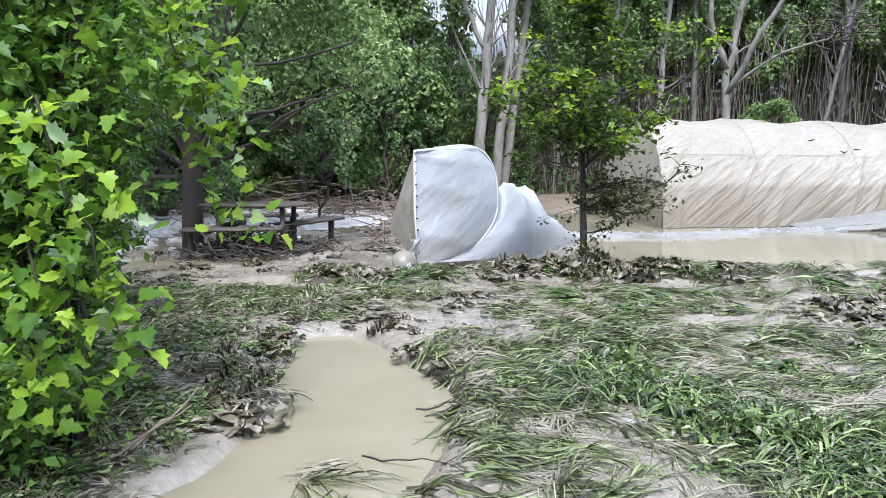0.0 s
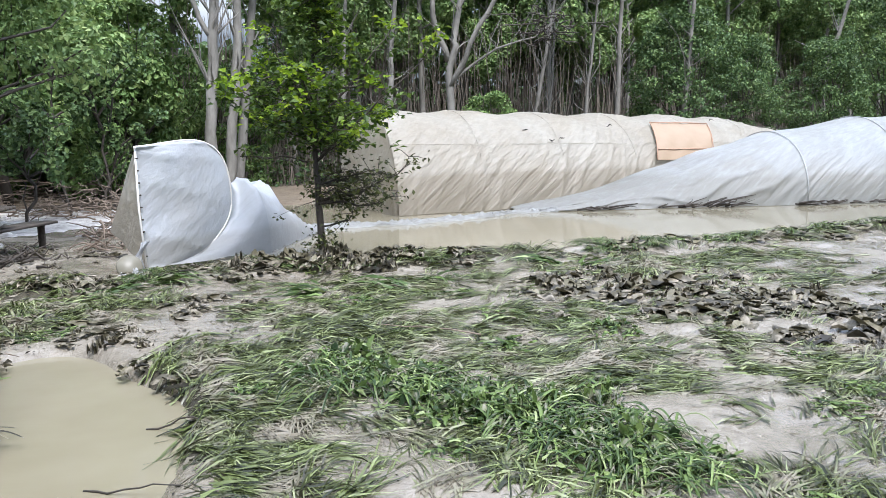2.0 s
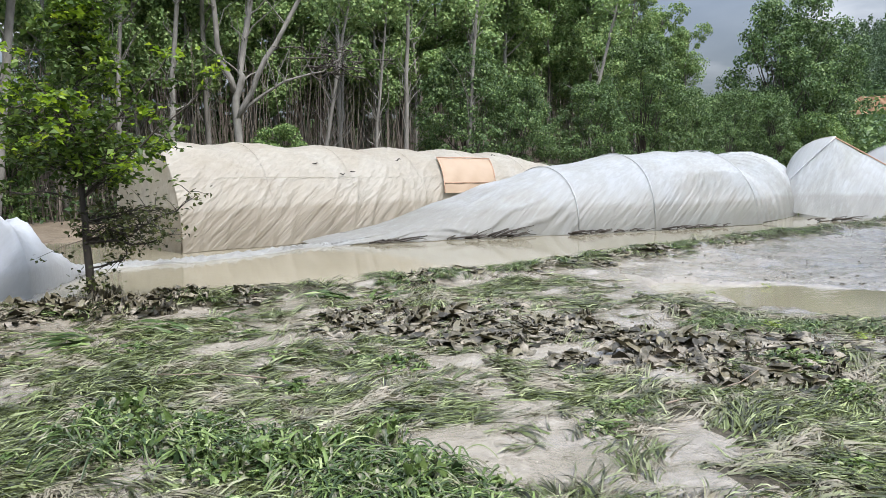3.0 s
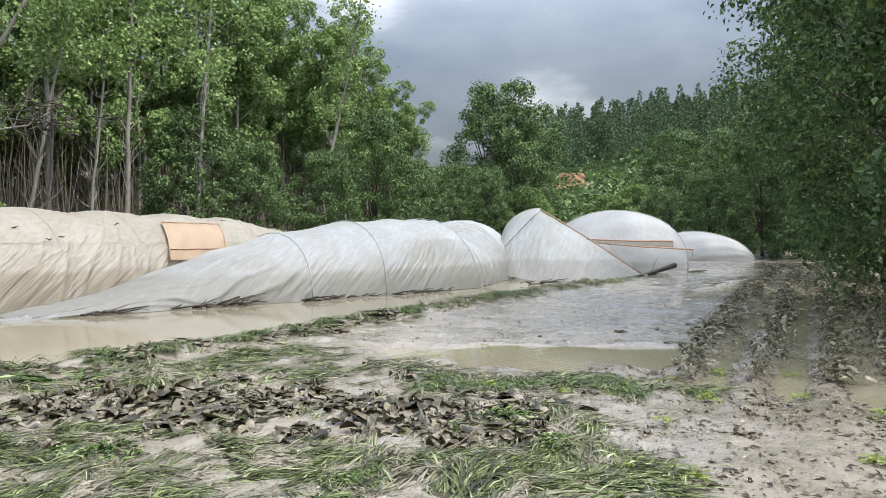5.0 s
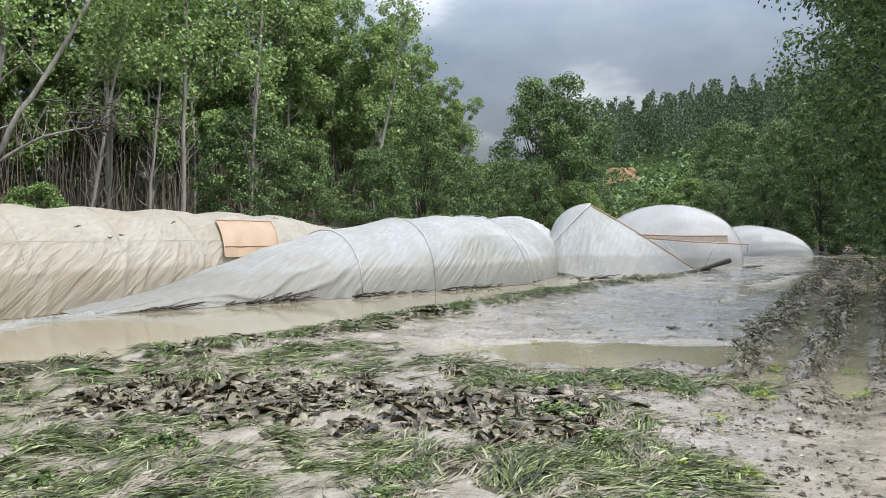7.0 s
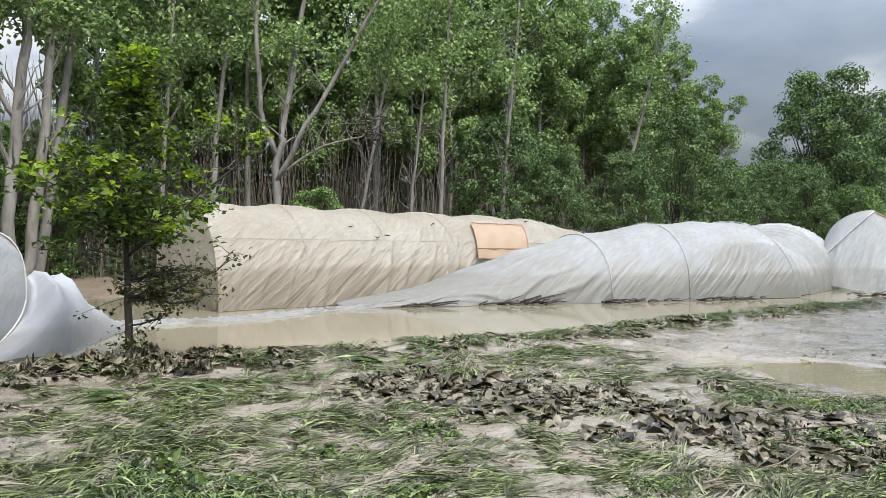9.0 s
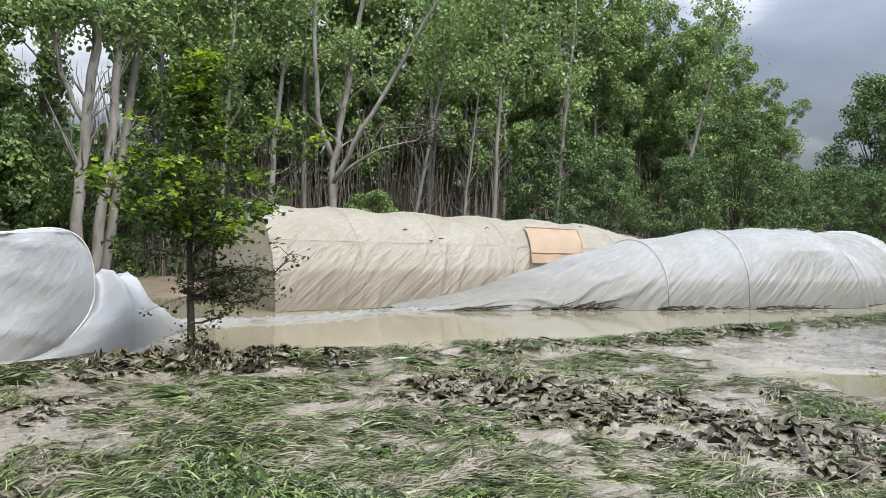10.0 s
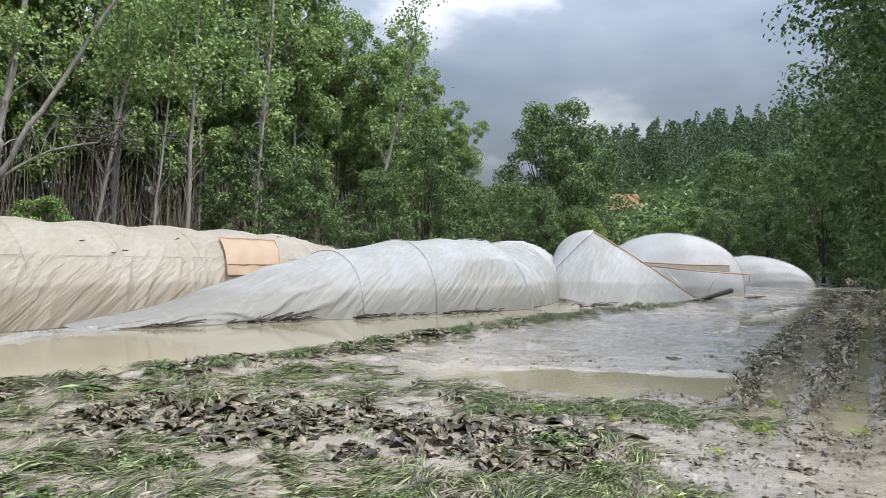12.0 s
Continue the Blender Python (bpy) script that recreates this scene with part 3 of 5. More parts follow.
def film_mesh(sections, steps, across, sag, crease, seed, tilt=1.0, strong=0, hung=99):
    """Film stretched over hoops. sections: centre, width direction in degrees, half width, height, lean; between hoops it sags."""
    rng = np.random.default_rng(seed)
    verts, rows = [], []
    ph = rng.uniform(0, 6.28, 6)
    lens = [0.0]
    for a, b in zip(sections, sections[1:]):
        lens.append(lens[-1] + math.hypot(b[0] - a[0], b[1] - a[1]))
    for i, (a, b) in enumerate(zip(sections, sections[1:])):
        for k in range(steps + (i == len(sections) - 2)):
            t = k / steps
            q = [x * (1 - t) + y * t for x, y in zip(a, b)]
            drop = math.sin(math.pi * t)
            c, w = (q[0], q[1], 0), (math.cos(radians(q[2])), math.sin(radians(q[2])))
            row = []
            for j in range(across + 1):
                s = j / across
                ang = math.pi * s
                p = hoop_point(c, w, q[3], q[4], ang, (q[5], q[6]))
                run = lens[i] + t * (lens[i + 1] - lens[i])
                arc = s * q[4] * 2.4
                cc = run * 0.9 - arc * tilt
                if strong and i < strong:
                    cc = run * 0.22 - s * 4.2
                if i >= hung:
                    cc = run * 1.5 + 0.25 * arc
                cc = cc + 0.35 * math.sin(run * 1.3 + ph[0]) + 0.2 * math.sin(arc * 2.1 + ph[1])
                r1 = (1 - abs(math.sin(cc * 5.2 + ph[2] + 0.8 * math.sin(run * 2.9 + arc)))) ** 2.5
                r2 = (1 - abs(math.sin(cc * 11.7 + ph[3] + 1.1 * math.sin(arc * 3.3 + ph[4])))) ** 2
                patch = 0.5 + 0.5 * math.sin(run * 1.1 + ph[5]) * math.sin(arc * 1.9 + run * 0.4 + ph[1])
                low = 0.12 + 0.88 * math.cos(ang * 0.5) ** 5
                d = -crease * (3.4 if strong and i < strong else 1.0) * (low if i < hung else 4.5) * (0.9 * r1 * patch + 0.45 * r2 * (1.1 - patch)) + crease * 0.4 * math.sin(run * 3.1 + arc * 1.7 + ph[0])
                inward = Vector((q[0], q[1], 0.2)) - p
                inward.normalize()
                p = p + inward * (sag * drop * (0.4 + 0.6 * math.sin(ang)) + d)
                p.z = max(p.z, 0.0) - 0.02
                row.append(len(verts))
                verts.append(p)
            rows.append(row)
    faces = [(r[j], r[j + 1], n[j + 1], n[j]) for r, n in zip(rows, rows[1:]) for j in range(len(r) - 1)]
    return verts, faces


def hoop_tube(sec, radius=0.011, off=0.01, upto=1.0):
    bm = bmesh.new()
    w = (math.cos(radians(sec[2])), math.sin(radians(sec[2])))
    tube(bm, [hoop_point((sec[0], sec[1], 0), w, sec[3] + off, sec[4] + off, math.pi * upto * k / 26, (sec[5], sec[6])) for k in range(27)], radius, 7)
    return bm


def tunnel(name, label, sections, film, sag=0.05, crease=0.04, seed=1, hoops=None, steps=14, across=44, hoop_mat=None, ends=(), strong=0, hung=99, out=0.0):
    root = tagged(new(name), label, "polytunnel", "polytunnels")
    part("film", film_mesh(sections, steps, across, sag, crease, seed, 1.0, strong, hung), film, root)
    for i in hoops if hoops is not None else range(len(sections)):
        part("hoop", hoop_tube(sections[i], 0.006 if hoop_mat else 0.011, 0.0 if hoop_mat else 0.01), hoop_mat or STEEL, root)
    for i in ends:
        s = sections[i]
        w = (math.cos(radians(s[2])), math.sin(radians(s[2])))
        rng = random.Random(seed + i)
        vs, fs, grid = [], [], []
        for j in range(31):
            p = hoop_point((s[0], s[1], 0), w, s[3] - 0.01, s[4] - 0.01, math.pi * j / 30, (s[5], s[6]))
            line = []
            for k in range(13):
                u = k / 12
                bulge = 0.05 * math.sin(math.pi * u) * math.sin(j * 0.9) + 0.02 * math.sin(k * 1.7 + j * 0.6)
                belly = out * math.sin(math.pi * j / 30) * (1 - u ** 2)
                vs.append((p.x - w[1] * bulge + w[1] * belly, p.y + w[0] * bulge - w[0] * belly, -0.05 + (p.z + 0.05) * u))
                line.append(len(vs) - 1)
            grid.append(line)
        fs = [(grid[j][k], grid[j + 1][k], grid[j + 1][k + 1], grid[j][k + 1]) for j in range(30) for k in range(12)]
        part("end_wall", (vs, fs), film, root, "end wall of the same film")
    return root


def along(x0, y0, heading, s):
    return x0 + math.cos(radians(heading)) * s, y0 + math.sin(radians(heading)) * s


# the standing tan tunnel: axis turned 20 degrees from x
T1 = []
for s, half, high in ((0, 2.1, 2.34), (2.1, 2.1, 2.3), (4.3, 2.1, 2.25), (6.4, 2.1, 2.21), (8.5, 2.1, 2.17), (10.4, 2.1, 2.1), (12.4, 2.0, 1.8), (14.2, 1.8, 1.3), (16.0, 1.5, 0.5)):
    x, y = along(-0.6, 18.2, 20, s)
    T1.append((x, y, -70, half, high, 0.0, 0.0))
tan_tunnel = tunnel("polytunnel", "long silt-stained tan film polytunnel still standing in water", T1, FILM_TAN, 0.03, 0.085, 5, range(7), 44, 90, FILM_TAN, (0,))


def on_tan(s, a, out=0.0):
    x, y = along(-0.6, 18.2, 20, s)
    high = float(np.interp(s, [0, 6.4, 8.5, 10.4], [2.34, 2.21, 2.17, 2.1]))
    return hoop_point((x, y, 0), (math.cos(radians(-70)), math.sin(radians(-70))), 2.1 + out, high + out, radians(a), (0, 0))


# amber vent sheet in a thin frame on its side


def vent_at(u, v, out):
    return on_tan(7.3 - 0.34 * v + (1.9 - 0.1 * v) * u, 53 - 34 * v, out)


vs = [vent_at(i / 14, j / 10, 0.07 + 0.012 * math.sin(i * 1.3 + j * 0.7)) for j in range(11) for i in range(15)]
vent = part("vent_sheet", (vs, [(j * 15 + i, j * 15 + i + 1, j * 15 + i + 16, j * 15 + i + 15) for j in range(10) for i in range(14)]), SHEET_TAN, tan_tunnel, "amber plastic vent sheet in a thin dark frame")
bm = bmesh.new()
for way in ([(i / 8, 0) for i in range(9)], [(0, i / 8) for i in range(9)], [(1, i / 8) for i in range(9)], [(i / 8, 0.78) for i in range(9)]):
    tube(bm, [vent_at(u, v, 0.088) for u, v in way], 0.014, 6)
part("vent_frame", bm, RUST, vent)
bm = bmesh.new()
tube(bm, [on_tan(s * 0.5, 33, 0.02) for s in range(22)], 0.006, 5)
part("side_rail", bm, FILM_TAN, tan_tunnel)
for s, a in ((4.0, 36), (4.3, 37), (3.4, 45), (5.9, 50), (9.6, 62)):
    bm = bmesh.new()
    p = on_tan(s, a, 0.03)
    tube(bm, bent(p, p + Vector((0.15, 0.05, 0.01)), 5, 0.02, np.random.default_rng(int(s * 10))), (0.006, 0.014, 0.017, 0.011, 0.004), 6)
    part("stuck_leaf_scrap", bm, BARK_DARK, tan_tunnel, "dark scrap of leaf and mud stuck on the film")

# the slumped white tunnel in front of it
T2 = [
    (2.7, 17.0, -84, 0.7, 0.05, 0.0, 0.0),
    (4.6, 17.4, -84, 1.1, 0.32, 0.05, 0.25),
    (6.2, 17.7, -84, 1.4, 0.8, 0.05, 0.25),
    (7.6, 17.95, -86, 1.65, 1.22, 0.05, 0.2),
    (9.1, 18.1, -86, 1.85, 1.62, 0.06, 0.1),
    (11.3, 18.25, -86, 1.95, 1.95, 0.05, 0.05),
    (13.0, 18.45, -85, 2.0, 2.03, 0.02, 0.05),
    (14.6, 18.7, -80, 2.1, 2.03, -0.1, 0.05),
    (15.8, 19.5, -70, 1.95, 1.45, 0.0, 0.1),
    (17.2, 20.5, -60, 2.0, 1.98, 0.0, 0.0),
    (18.6, 21.7, -55, 1.9, 2.05, 0.0, 0.0),
]
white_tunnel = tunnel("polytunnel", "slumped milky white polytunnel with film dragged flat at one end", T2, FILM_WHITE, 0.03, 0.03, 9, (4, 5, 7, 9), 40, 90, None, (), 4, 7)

# the peaked tunnel where a hoop has toppled: a taut front sheet hung from the apex, and the old arch behind it
peaked = tagged(new("polytunnel"), "collapsed polytunnel pulled into a peak by a toppled hoop", "polytunnel", "polytunnels")
APEX, LEFT, RIGHT_FOOT = at(-46.55, 27.4, 2.4), at(-42.3, 26.6, 0.28), at(-53.8, 28.0, 0.1)


def base_edge(u):
    """The lower edge of the front sheet, bowed towards the field."""
    p = LEFT.lerp(RIGHT_FOOT, u)
    bow = math.sin(math.pi * u) ** 0.7
    return Vector((p.x - 0.2 * bow, p.y - 1.75 * bow, max(-0.06, p.z * (1 - 1.6 * bow))))


def arch(a):
    """The old hoop behind, from its foot up to the apex."""
    return at(-46.6 + 3.1 * math.cos(a), 28.6 - 1.0 * a / (math.pi / 2), 2.45 * math.sin(a) ** 0.5)


vs, K, R = [], 72, 30
for k in range(K + 1):
    u = k / K
    foot = base_edge(u)
    for r in range(R + 1):
        t = r / R
        p = foot.lerp(APEX, t)
        slack = math.sin(math.pi * t) * math.sin(math.pi * u)
        p.z -= 0.1 * slack + 0.02 * (1 - abs(math.sin(u * 19 + t * 2.2))) ** 2 * (1 - t)
        p.y -= 0.12 * slack * math.sin(u * 5 + 0.6) + 0.03 * math.sin(u * 23 + t * 6) * (1 - t)
        vs.append(p)
part("film", (vs, [(k * (R + 1) + r, (k + 1) * (R + 1) + r, (k + 1) * (R + 1) + r + 1, k * (R + 1) + r + 1) for k in range(K) for r in range(R)]), FILM_WHITE, peaked, "taut translucent front sheet")
vs, K, R = [], 40, 16
for k in range(K + 1):
    u = k / K
    near, edge = LEFT.lerp(APEX, u), arch(math.pi / 2 * (0.02 + 0.98 * u))
    far_foot = at(-45.2 - 3.0 * u, 31.5, 0.0)
    for r in range(R + 1):
        t = r / R
        p = near.lerp(edge, min(1, t * 2)) if t < 0.5 else edge.lerp(far_foot, t * 2 - 1)
        p.z += 0.1 * math.sin(math.pi * min(1, t * 2)) * math.sin(math.pi * u) + 0.03 * (1 - abs(math.sin(t * 12 + u * 5))) ** 2 * (1 - u)
        vs.append(p)
part("rear_film", (vs, [(k * (R + 1) + r, (k + 1) * (R + 1) + r, (k + 1) * (R + 1) + r + 1, k * (R + 1) + r + 1) for k in range(K) for r in range(R)]), FILM_WHITE, peaked)
for a, b, material in ((LEFT, APEX, STEEL), (RIGHT_FOOT, APEX, RUST)):
    bm = bmesh.new()
    tube(bm, [a.lerp(b, k / 10) + Vector((-0.02, -0.03, 0.02 + 0.05 * math.sin(math.pi * k / 10))) for k in range(11)], 0.022, 7)
    part("hoop", bm, material, peaked)
bm = bmesh.new()
tube(bm, [arch(math.pi / 2 * k / 20) + Vector((0, 0, 0.01)) for k in range(21)], 0.014, 7)
part("hoop", bm, PAINTED, peaked)
for a, b in ((base_edge(0.06).lerp(APEX, 0.12), base_edge(0.93).lerp(APEX, 0.22)), (base_edge(0.52), base_edge(0.9).lerp(APEX, 0.42)), (base_edge(0.72), base_edge(0.72).lerp(APEX, 0.3))):
    bm = bmesh.new()
    back = Vector((0.25, 0.3, 0))
    tube(bm, [a + back, a.lerp(b, 0.5) + back, b + back], 0.015, 6)
    part("brace", bm, STEEL, peaked, "dull tube showing through the film")

# the broad round end of the next tunnel
T4 = []
for s, half, high in ((0, 2.95, 2.5), (2.5, 2.9, 2.35), (5, 2.7, 1.8), (7, 2.4, 0.9)):
    q = at(-52.0, 33.0)
    x, y = along(q.x, q.y, 40, s)
    T4.append((x, y, -52, half, high, 0.0, 0.0))
round_end = tunnel("polytunnel", "white polytunnel with its rounded end facing the field", T4, FILM_CLEAN, 0.05, 0.05, 31, (0, 1), 16, 50, None, (0,), 0, 99, 1.1)
T5 = []
for s, half, high in ((0, 2.25, 1.6), (1.8, 2.2, 1.45), (3.6, 2.0, 0.9), (5.2, 1.7, 0.2)):
    x, y = along(*at(-58.6, 43.0).to_2d(), 30, s)
    T5.append((x, y, -60, half, high, -0.3, 0.5))
tunnel("polytunnel", "low flattened white polytunnel far down the field", T5, FILM_CLEAN, 0.05, 0.06, 41, (0, 1), 8, 30, None, (0,), 0, 99, 1.0)
# a boxed rail across the round end, with leaning props
for (b0, z0), (b1, z1), thick in (((-49.9, 1.3), (-56.1, 1.22), 0.03), ((-50.6, 1.15), (-57.5, 0.88), 0.026)):
    bm = bmesh.new()
    p, q = at(b0, 31.6, z0), at(b1, 31.6, z1)
    tube(bm, [p, p.lerp(q, 0.5) + Vector((0, 0, -0.03)), q], thick, 8)
    part("rail", bm, RUST, round_end, "rusty metal rail across the tunnel end")
vs = [at(-50.2 - 5.9 * i / 12, 31.65, (1.27 - 0.007 * i) * (1 - j / 3) + (1.14 - 0.018 * i) * j / 3) for j in range(4) for i in range(13)]
part("band", (vs, [(j * 13 + i, j * 13 + i + 1, j * 13 + i + 14, j * 13 + i + 13) for j in range(3) for i in range(12)]), FILM_TAN, round_end, "pale pinkish band of sheet between the rails")
for p, q in ((at(-55.4, 31.55, 1.0), at(-54.5, 31.5, -0.05)), (at(-51.6, 31.6, 1.1), at(-53.6, 31.4, -0.05)), (at(-57.4, 31.6, 0.92), at(-57.4, 31.6, 0.6))):
    bm = bmesh.new()
    tube(bm, [p, p.lerp(q, 0.5), q], 0.018, 7)
    part("prop", bm, STEEL, round_end)
bm = bmesh.new()
tube(bm, [at(-51.5, 25.4, -0.02), at(-54.0, 26.8, 0.1), at(-56.2, 29.4, 0.34)], (0.03, 0.06, 0.1), 7)
tagged(part("fallen_pole", bm, BARK_DARK), "dark muddy timber lying along the collapsed tunnel's foot", "pole", "rails of the wrecked tunnels")
# small peak of film at the far end of the field
vs, fs = [], []
for j in range(9):
    for i in range(17):
        u, v = i / 16 * 2 - 1, j / 8 * 2 - 1
        vs.append((42.2 + u * 1.1, 22.3 + v * 1.0, max(0, 0.5 * (1 - abs(u)) * (1 - abs(v)) + 0.03 * math.sin(i * 2.1 + j)) + 0.02))
fs = [(j * 17 + i, j * 17 + i + 1, j * 17 + i + 18, j * 17 + i + 17) for j in range(8) for i in range(16)]
tagged(part("film_heap", (vs, fs), FILM_CLEAN), "small heap of dulled white film lying on the mud", "plastic film")

# ---- the toppled hoop of the front tunnel ----
wreck = tagged(new("polytunnel"), "toppled end of a polytunnel, white film over a leaning hoop", "polytunnel", "polytunnels")
FOOT, CROWN = at(17.95, 10.15), at(18.15, 10.33, 1.52)


def d_arc(v):
    """The leaning hoop: from the pole's foot round its outer side to the pole's head."""
    th = math.pi * (v - 0.5)
    c, sn = max(0.0, math.cos(th)), math.sin(th)
    out = c ** (0.62 if sn > 0 else 0.95)
    z = 0.82 + (0.8 * sn ** 0.8 if sn > 0 else -0.8 * (-sn) ** 1.1) + 0.36 * c * max(sn, 0)
    return at(18.0 + 0.15 * v - 6.2 * out - 0.3 * c * max(sn, 0), 10.15 + 0.2 * v + 0.9 * out, max(z - 0.08, 0.02))


vs, fs, N, M = [], [], 40, 30
for j in range(N + 1):
    v = j / N
    b = d_arc(v)
    a = FOOT.lerp(CROWN, min(1, max(0, b.z / 1.54)))
    for i in range(M + 1):
        u = i / M
        p = a.lerp(b, u)
        fold = 0.065 * (1 - abs(math.sin(u * 1.6 + v * 17 + 0.8 * math.sin(v * 9)))) ** 3 * (0.4 + 0.6 * math.sin(u * 4 + v * 5) ** 2) + 0.012 * math.sin(u * 7 - v * 21)
        p.y -= 0.14 * math.sin(math.pi * u) * math.sin(math.pi * min(1, v * 1.05)) + fold
        vs.append(p)
fs = [(j * (M + 1) + i, j * (M + 1) + i + 1, (j + 1) * (M + 1) + i + 1, (j + 1) * (M + 1) + i) for j in range(N) for i in range(M)]
part("end_film", (vs, fs), FILM_FRESH, wreck, "clean white film stretched over the hoop")
bm = bmesh.new()
tube(bm, [d_arc(k / 40) + Vector((0, -0.01, 0)) for k in range(41)], 0.013, 8)
part("hoop", bm, PAINTED, wreck)
bm = bmesh.new()
tube(bm, [FOOT + Vector((0.02, -0.05, -0.05)), FOOT.lerp(CROWN, 0.5) + Vector((-0.02, -0.02, 0)), CROWN + Vector((0, 0, 0.03))], 0.015, 8)
part("pole", bm, PAINTED, wreck)
for k in range(9):
    p = FOOT.lerp(CROWN, 0.12 + k * 0.1)
    bm = bmesh.new()
    box(bm, (p.x + 0.02, p.y - 0.035, p.z), (0.028, 0.02, 0.02), None, 0.004)
    part("clip", bm, BARK_DARK, wreck)
# film falling away behind it in two humps
vs, rows = [], []
S = 60
humps = ((11.1, 11.6, 1.06, 0.5), (9.9, 12.3, 0.98, 0.5), (8.4, 13.2, 0.45, 0.5), (6.6, 14.4, 0.05, 0.5))
for k in range(S + 1):
    t = k / S * 4
    row = []
    for j in range(37):
        v = j / 36
        pts = [d_arc(0.03 + 0.94 * v)]
        for bearing, d, h, w in humps:
            c = at(bearing, d)
            a = math.pi * v
            pts.append(Vector((c.x - w * math.cos(math.pi - a) * 0.9, c.y - w * math.cos(a) * 0.9, h * math.sin(a) ** 0.8)))
        i = min(int(t), 3)
        u = t - i
        p = pts[i].lerp(pts[i + 1], u)
        sagged = math.sin(math.pi * u) * 0.12
        p.z = max(-0.05, p.z - sagged * math.sin(math.pi * v) + 0.035 * (1 - abs(math.sin(j * 0.7 + t * 5))) ** 2)
        row.append(len(vs))
        vs.append(p)
    rows.append(row)
part("side_film", (vs, [(a[j], a[j + 1], b[j + 1], b[j]) for a, b in zip(rows, rows[1:]) for j in range(36)]), FILM_FRESH, wreck, "slack silt-stained film falling to the water")
# yellowed flap on the far side of the pole
vs = []
for j in range(15):
    for i in range(13):
        u, v = i / 12, j / 14
        p = FOOT.lerp(CROWN, v).lerp(at(20.1 - 1.9 * v ** 1.6, 11.1 - 0.7 * v, 0.42 + 1.08 * v ** 1.3), u)
        p.y += 0.03 * math.sin(i * 0.9 + j * 0.5) + 0.03
        vs.append(p)
part("flap", (vs, [(j * 13 + i, j * 13 + i + 1, j * 13 + i + 14, j * 13 + i + 13) for j in range(14) for i in range(12)]), FILM_TAN, wreck, "yellowed film flap")
# gathered film end lying at its foot, and a pale lid beside it
rr = random.Random(3)
vs, NU, NV = [], 60, 16
for i in range(NU + 1):
    u = i / NU
    for j in range(NV + 1):
        v = j / NV
        wide = 0.04 + 0.11 * v ** 1.4
        pleat = (0.5 - abs((u * 9 + 0.4 * math.sin(v * 5)) % 1 - 0.5)) * (0.05 + 0.07 * v)
        vs.append(FOOT + Vector(((u - 0.4) * 2 * wide + 0.03 * math.sin(v * 6 + u * 3), -0.06 - 0.62 * v - 0.05 * math.sin(u * 14), 0.02 + 0.34 * (1 - v) ** 1.2 + pleat * 0.6)))
bm = (vs, [(i * (NV + 1) + j, (i + 1) * (NV + 1) + j, (i + 1) * (NV + 1) + j + 1, i * (NV + 1) + j + 1) for i in range(NU) for j in range(NV)])
tagged(part("gathered_film", bm, FILM_FRESH), "bunched white film trailing onto the mud", "plastic film", "", "stuff")
bm = bmesh.new()
bmesh.ops.create_cone(bm, cap_ends=True, segments=28, radius1=0.15, radius2=0.14, depth=0.03)
bmesh.ops.bevel(bm, geom=[e for e in bm.edges if len(e.link_faces) == 2 and e.calc_face_angle(0) > 0.9], offset=0.006, segments=2, affect="EDGES")
lid = part("round_lid", bm, SHEET_PALE)
tagged(lid, "round pale cream plastic lid half sunk in mud", "lid")
p = at(19.1, 9.65)
lid.matrix_basis = pose(p.x, p.y, 0.14, 62, 10, 20)

# flattened film between the wreck and the standing tunnel
rng = np.random.default_rng(8)
vs, L, Wd = [], 120, 22
for i in range(L + 1):
    u = i / L
    cxx = -2.2 + 5.8 * u
    cyy = float(np.interp(cxx, (-2.2, 0.0, 1.6, 2.8, 3.6), (14.1, 14.5, 15.5, 16.2, 16.4))) + 0.1 * math.sin(u * 9)
    half = 0.2 + 0.1 * math.sin(u * 13) + 0.06 * math.sin(u * 31)
    for j in range(Wd + 1):
        v = j / Wd * 2 - 1
        r = (1 - abs(math.sin(v * 5 + u * 21 + 1.5 * math.sin(u * 47)))) ** 2 * 0.07 + 0.05 * (1 - abs(math.sin(u * 70 + v * 3 + 2 * math.sin(v * 4)))) ** 2
        vs.append((cxx + 0.1 * math.sin(v * 3 + u * 40), cyy + v * half, WL - 0.012 + (r + 0.03) * (1 - abs(v) ** 3)))
tagged(part("flattened_film", (vs, [(i * (Wd + 1) + j, (i + 1) * (Wd + 1) + j, (i + 1) * (Wd + 1) + j + 1, i * (Wd + 1) + j + 1) for i in range(L) for j in range(Wd)]), FILM_WHITE), "crumpled white film lying flat on the flood water", "plastic film")
# mud and rotten stalks caught along the film's lower edge
for x0, y0, n, spread in ((6.7, 16.15, 26, 0.9), (4.4, 16.2, 10, 0.4), (9.9, 16.15, 16, 1.2), (12.4, 16.3, 16, 1.2), (17.4, 16.6, 14, 0.8), (21.9, 15.9, 22, 0.9), (26.2, 16.7, 14, 0.5), (14.6, 16.9, 8, 0.4)):
    bm = bmesh.new()
    for k in range(n):
        a = np.array((x0 + rr.uniform(-spread, spread), y0 + rr.uniform(-0.12, 0.12), rr.uniform(0.0, 0.05)))
        b = a + (rr.uniform(0.2, 0.9), rr.uniform(-0.1, 0.2), rr.uniform(-0.02, 0.2 if n > 20 else 0.06))
        tube(bm, bent(a, b, 5, 0.02, rng), np.linspace(0.022, 0.006, 5), 5)
    tagged(part("stalk_debris", bm, BARK_DARK), "dark sodden stalks caught against the film's lower edge", "debris", "stalk debris along the tunnels")
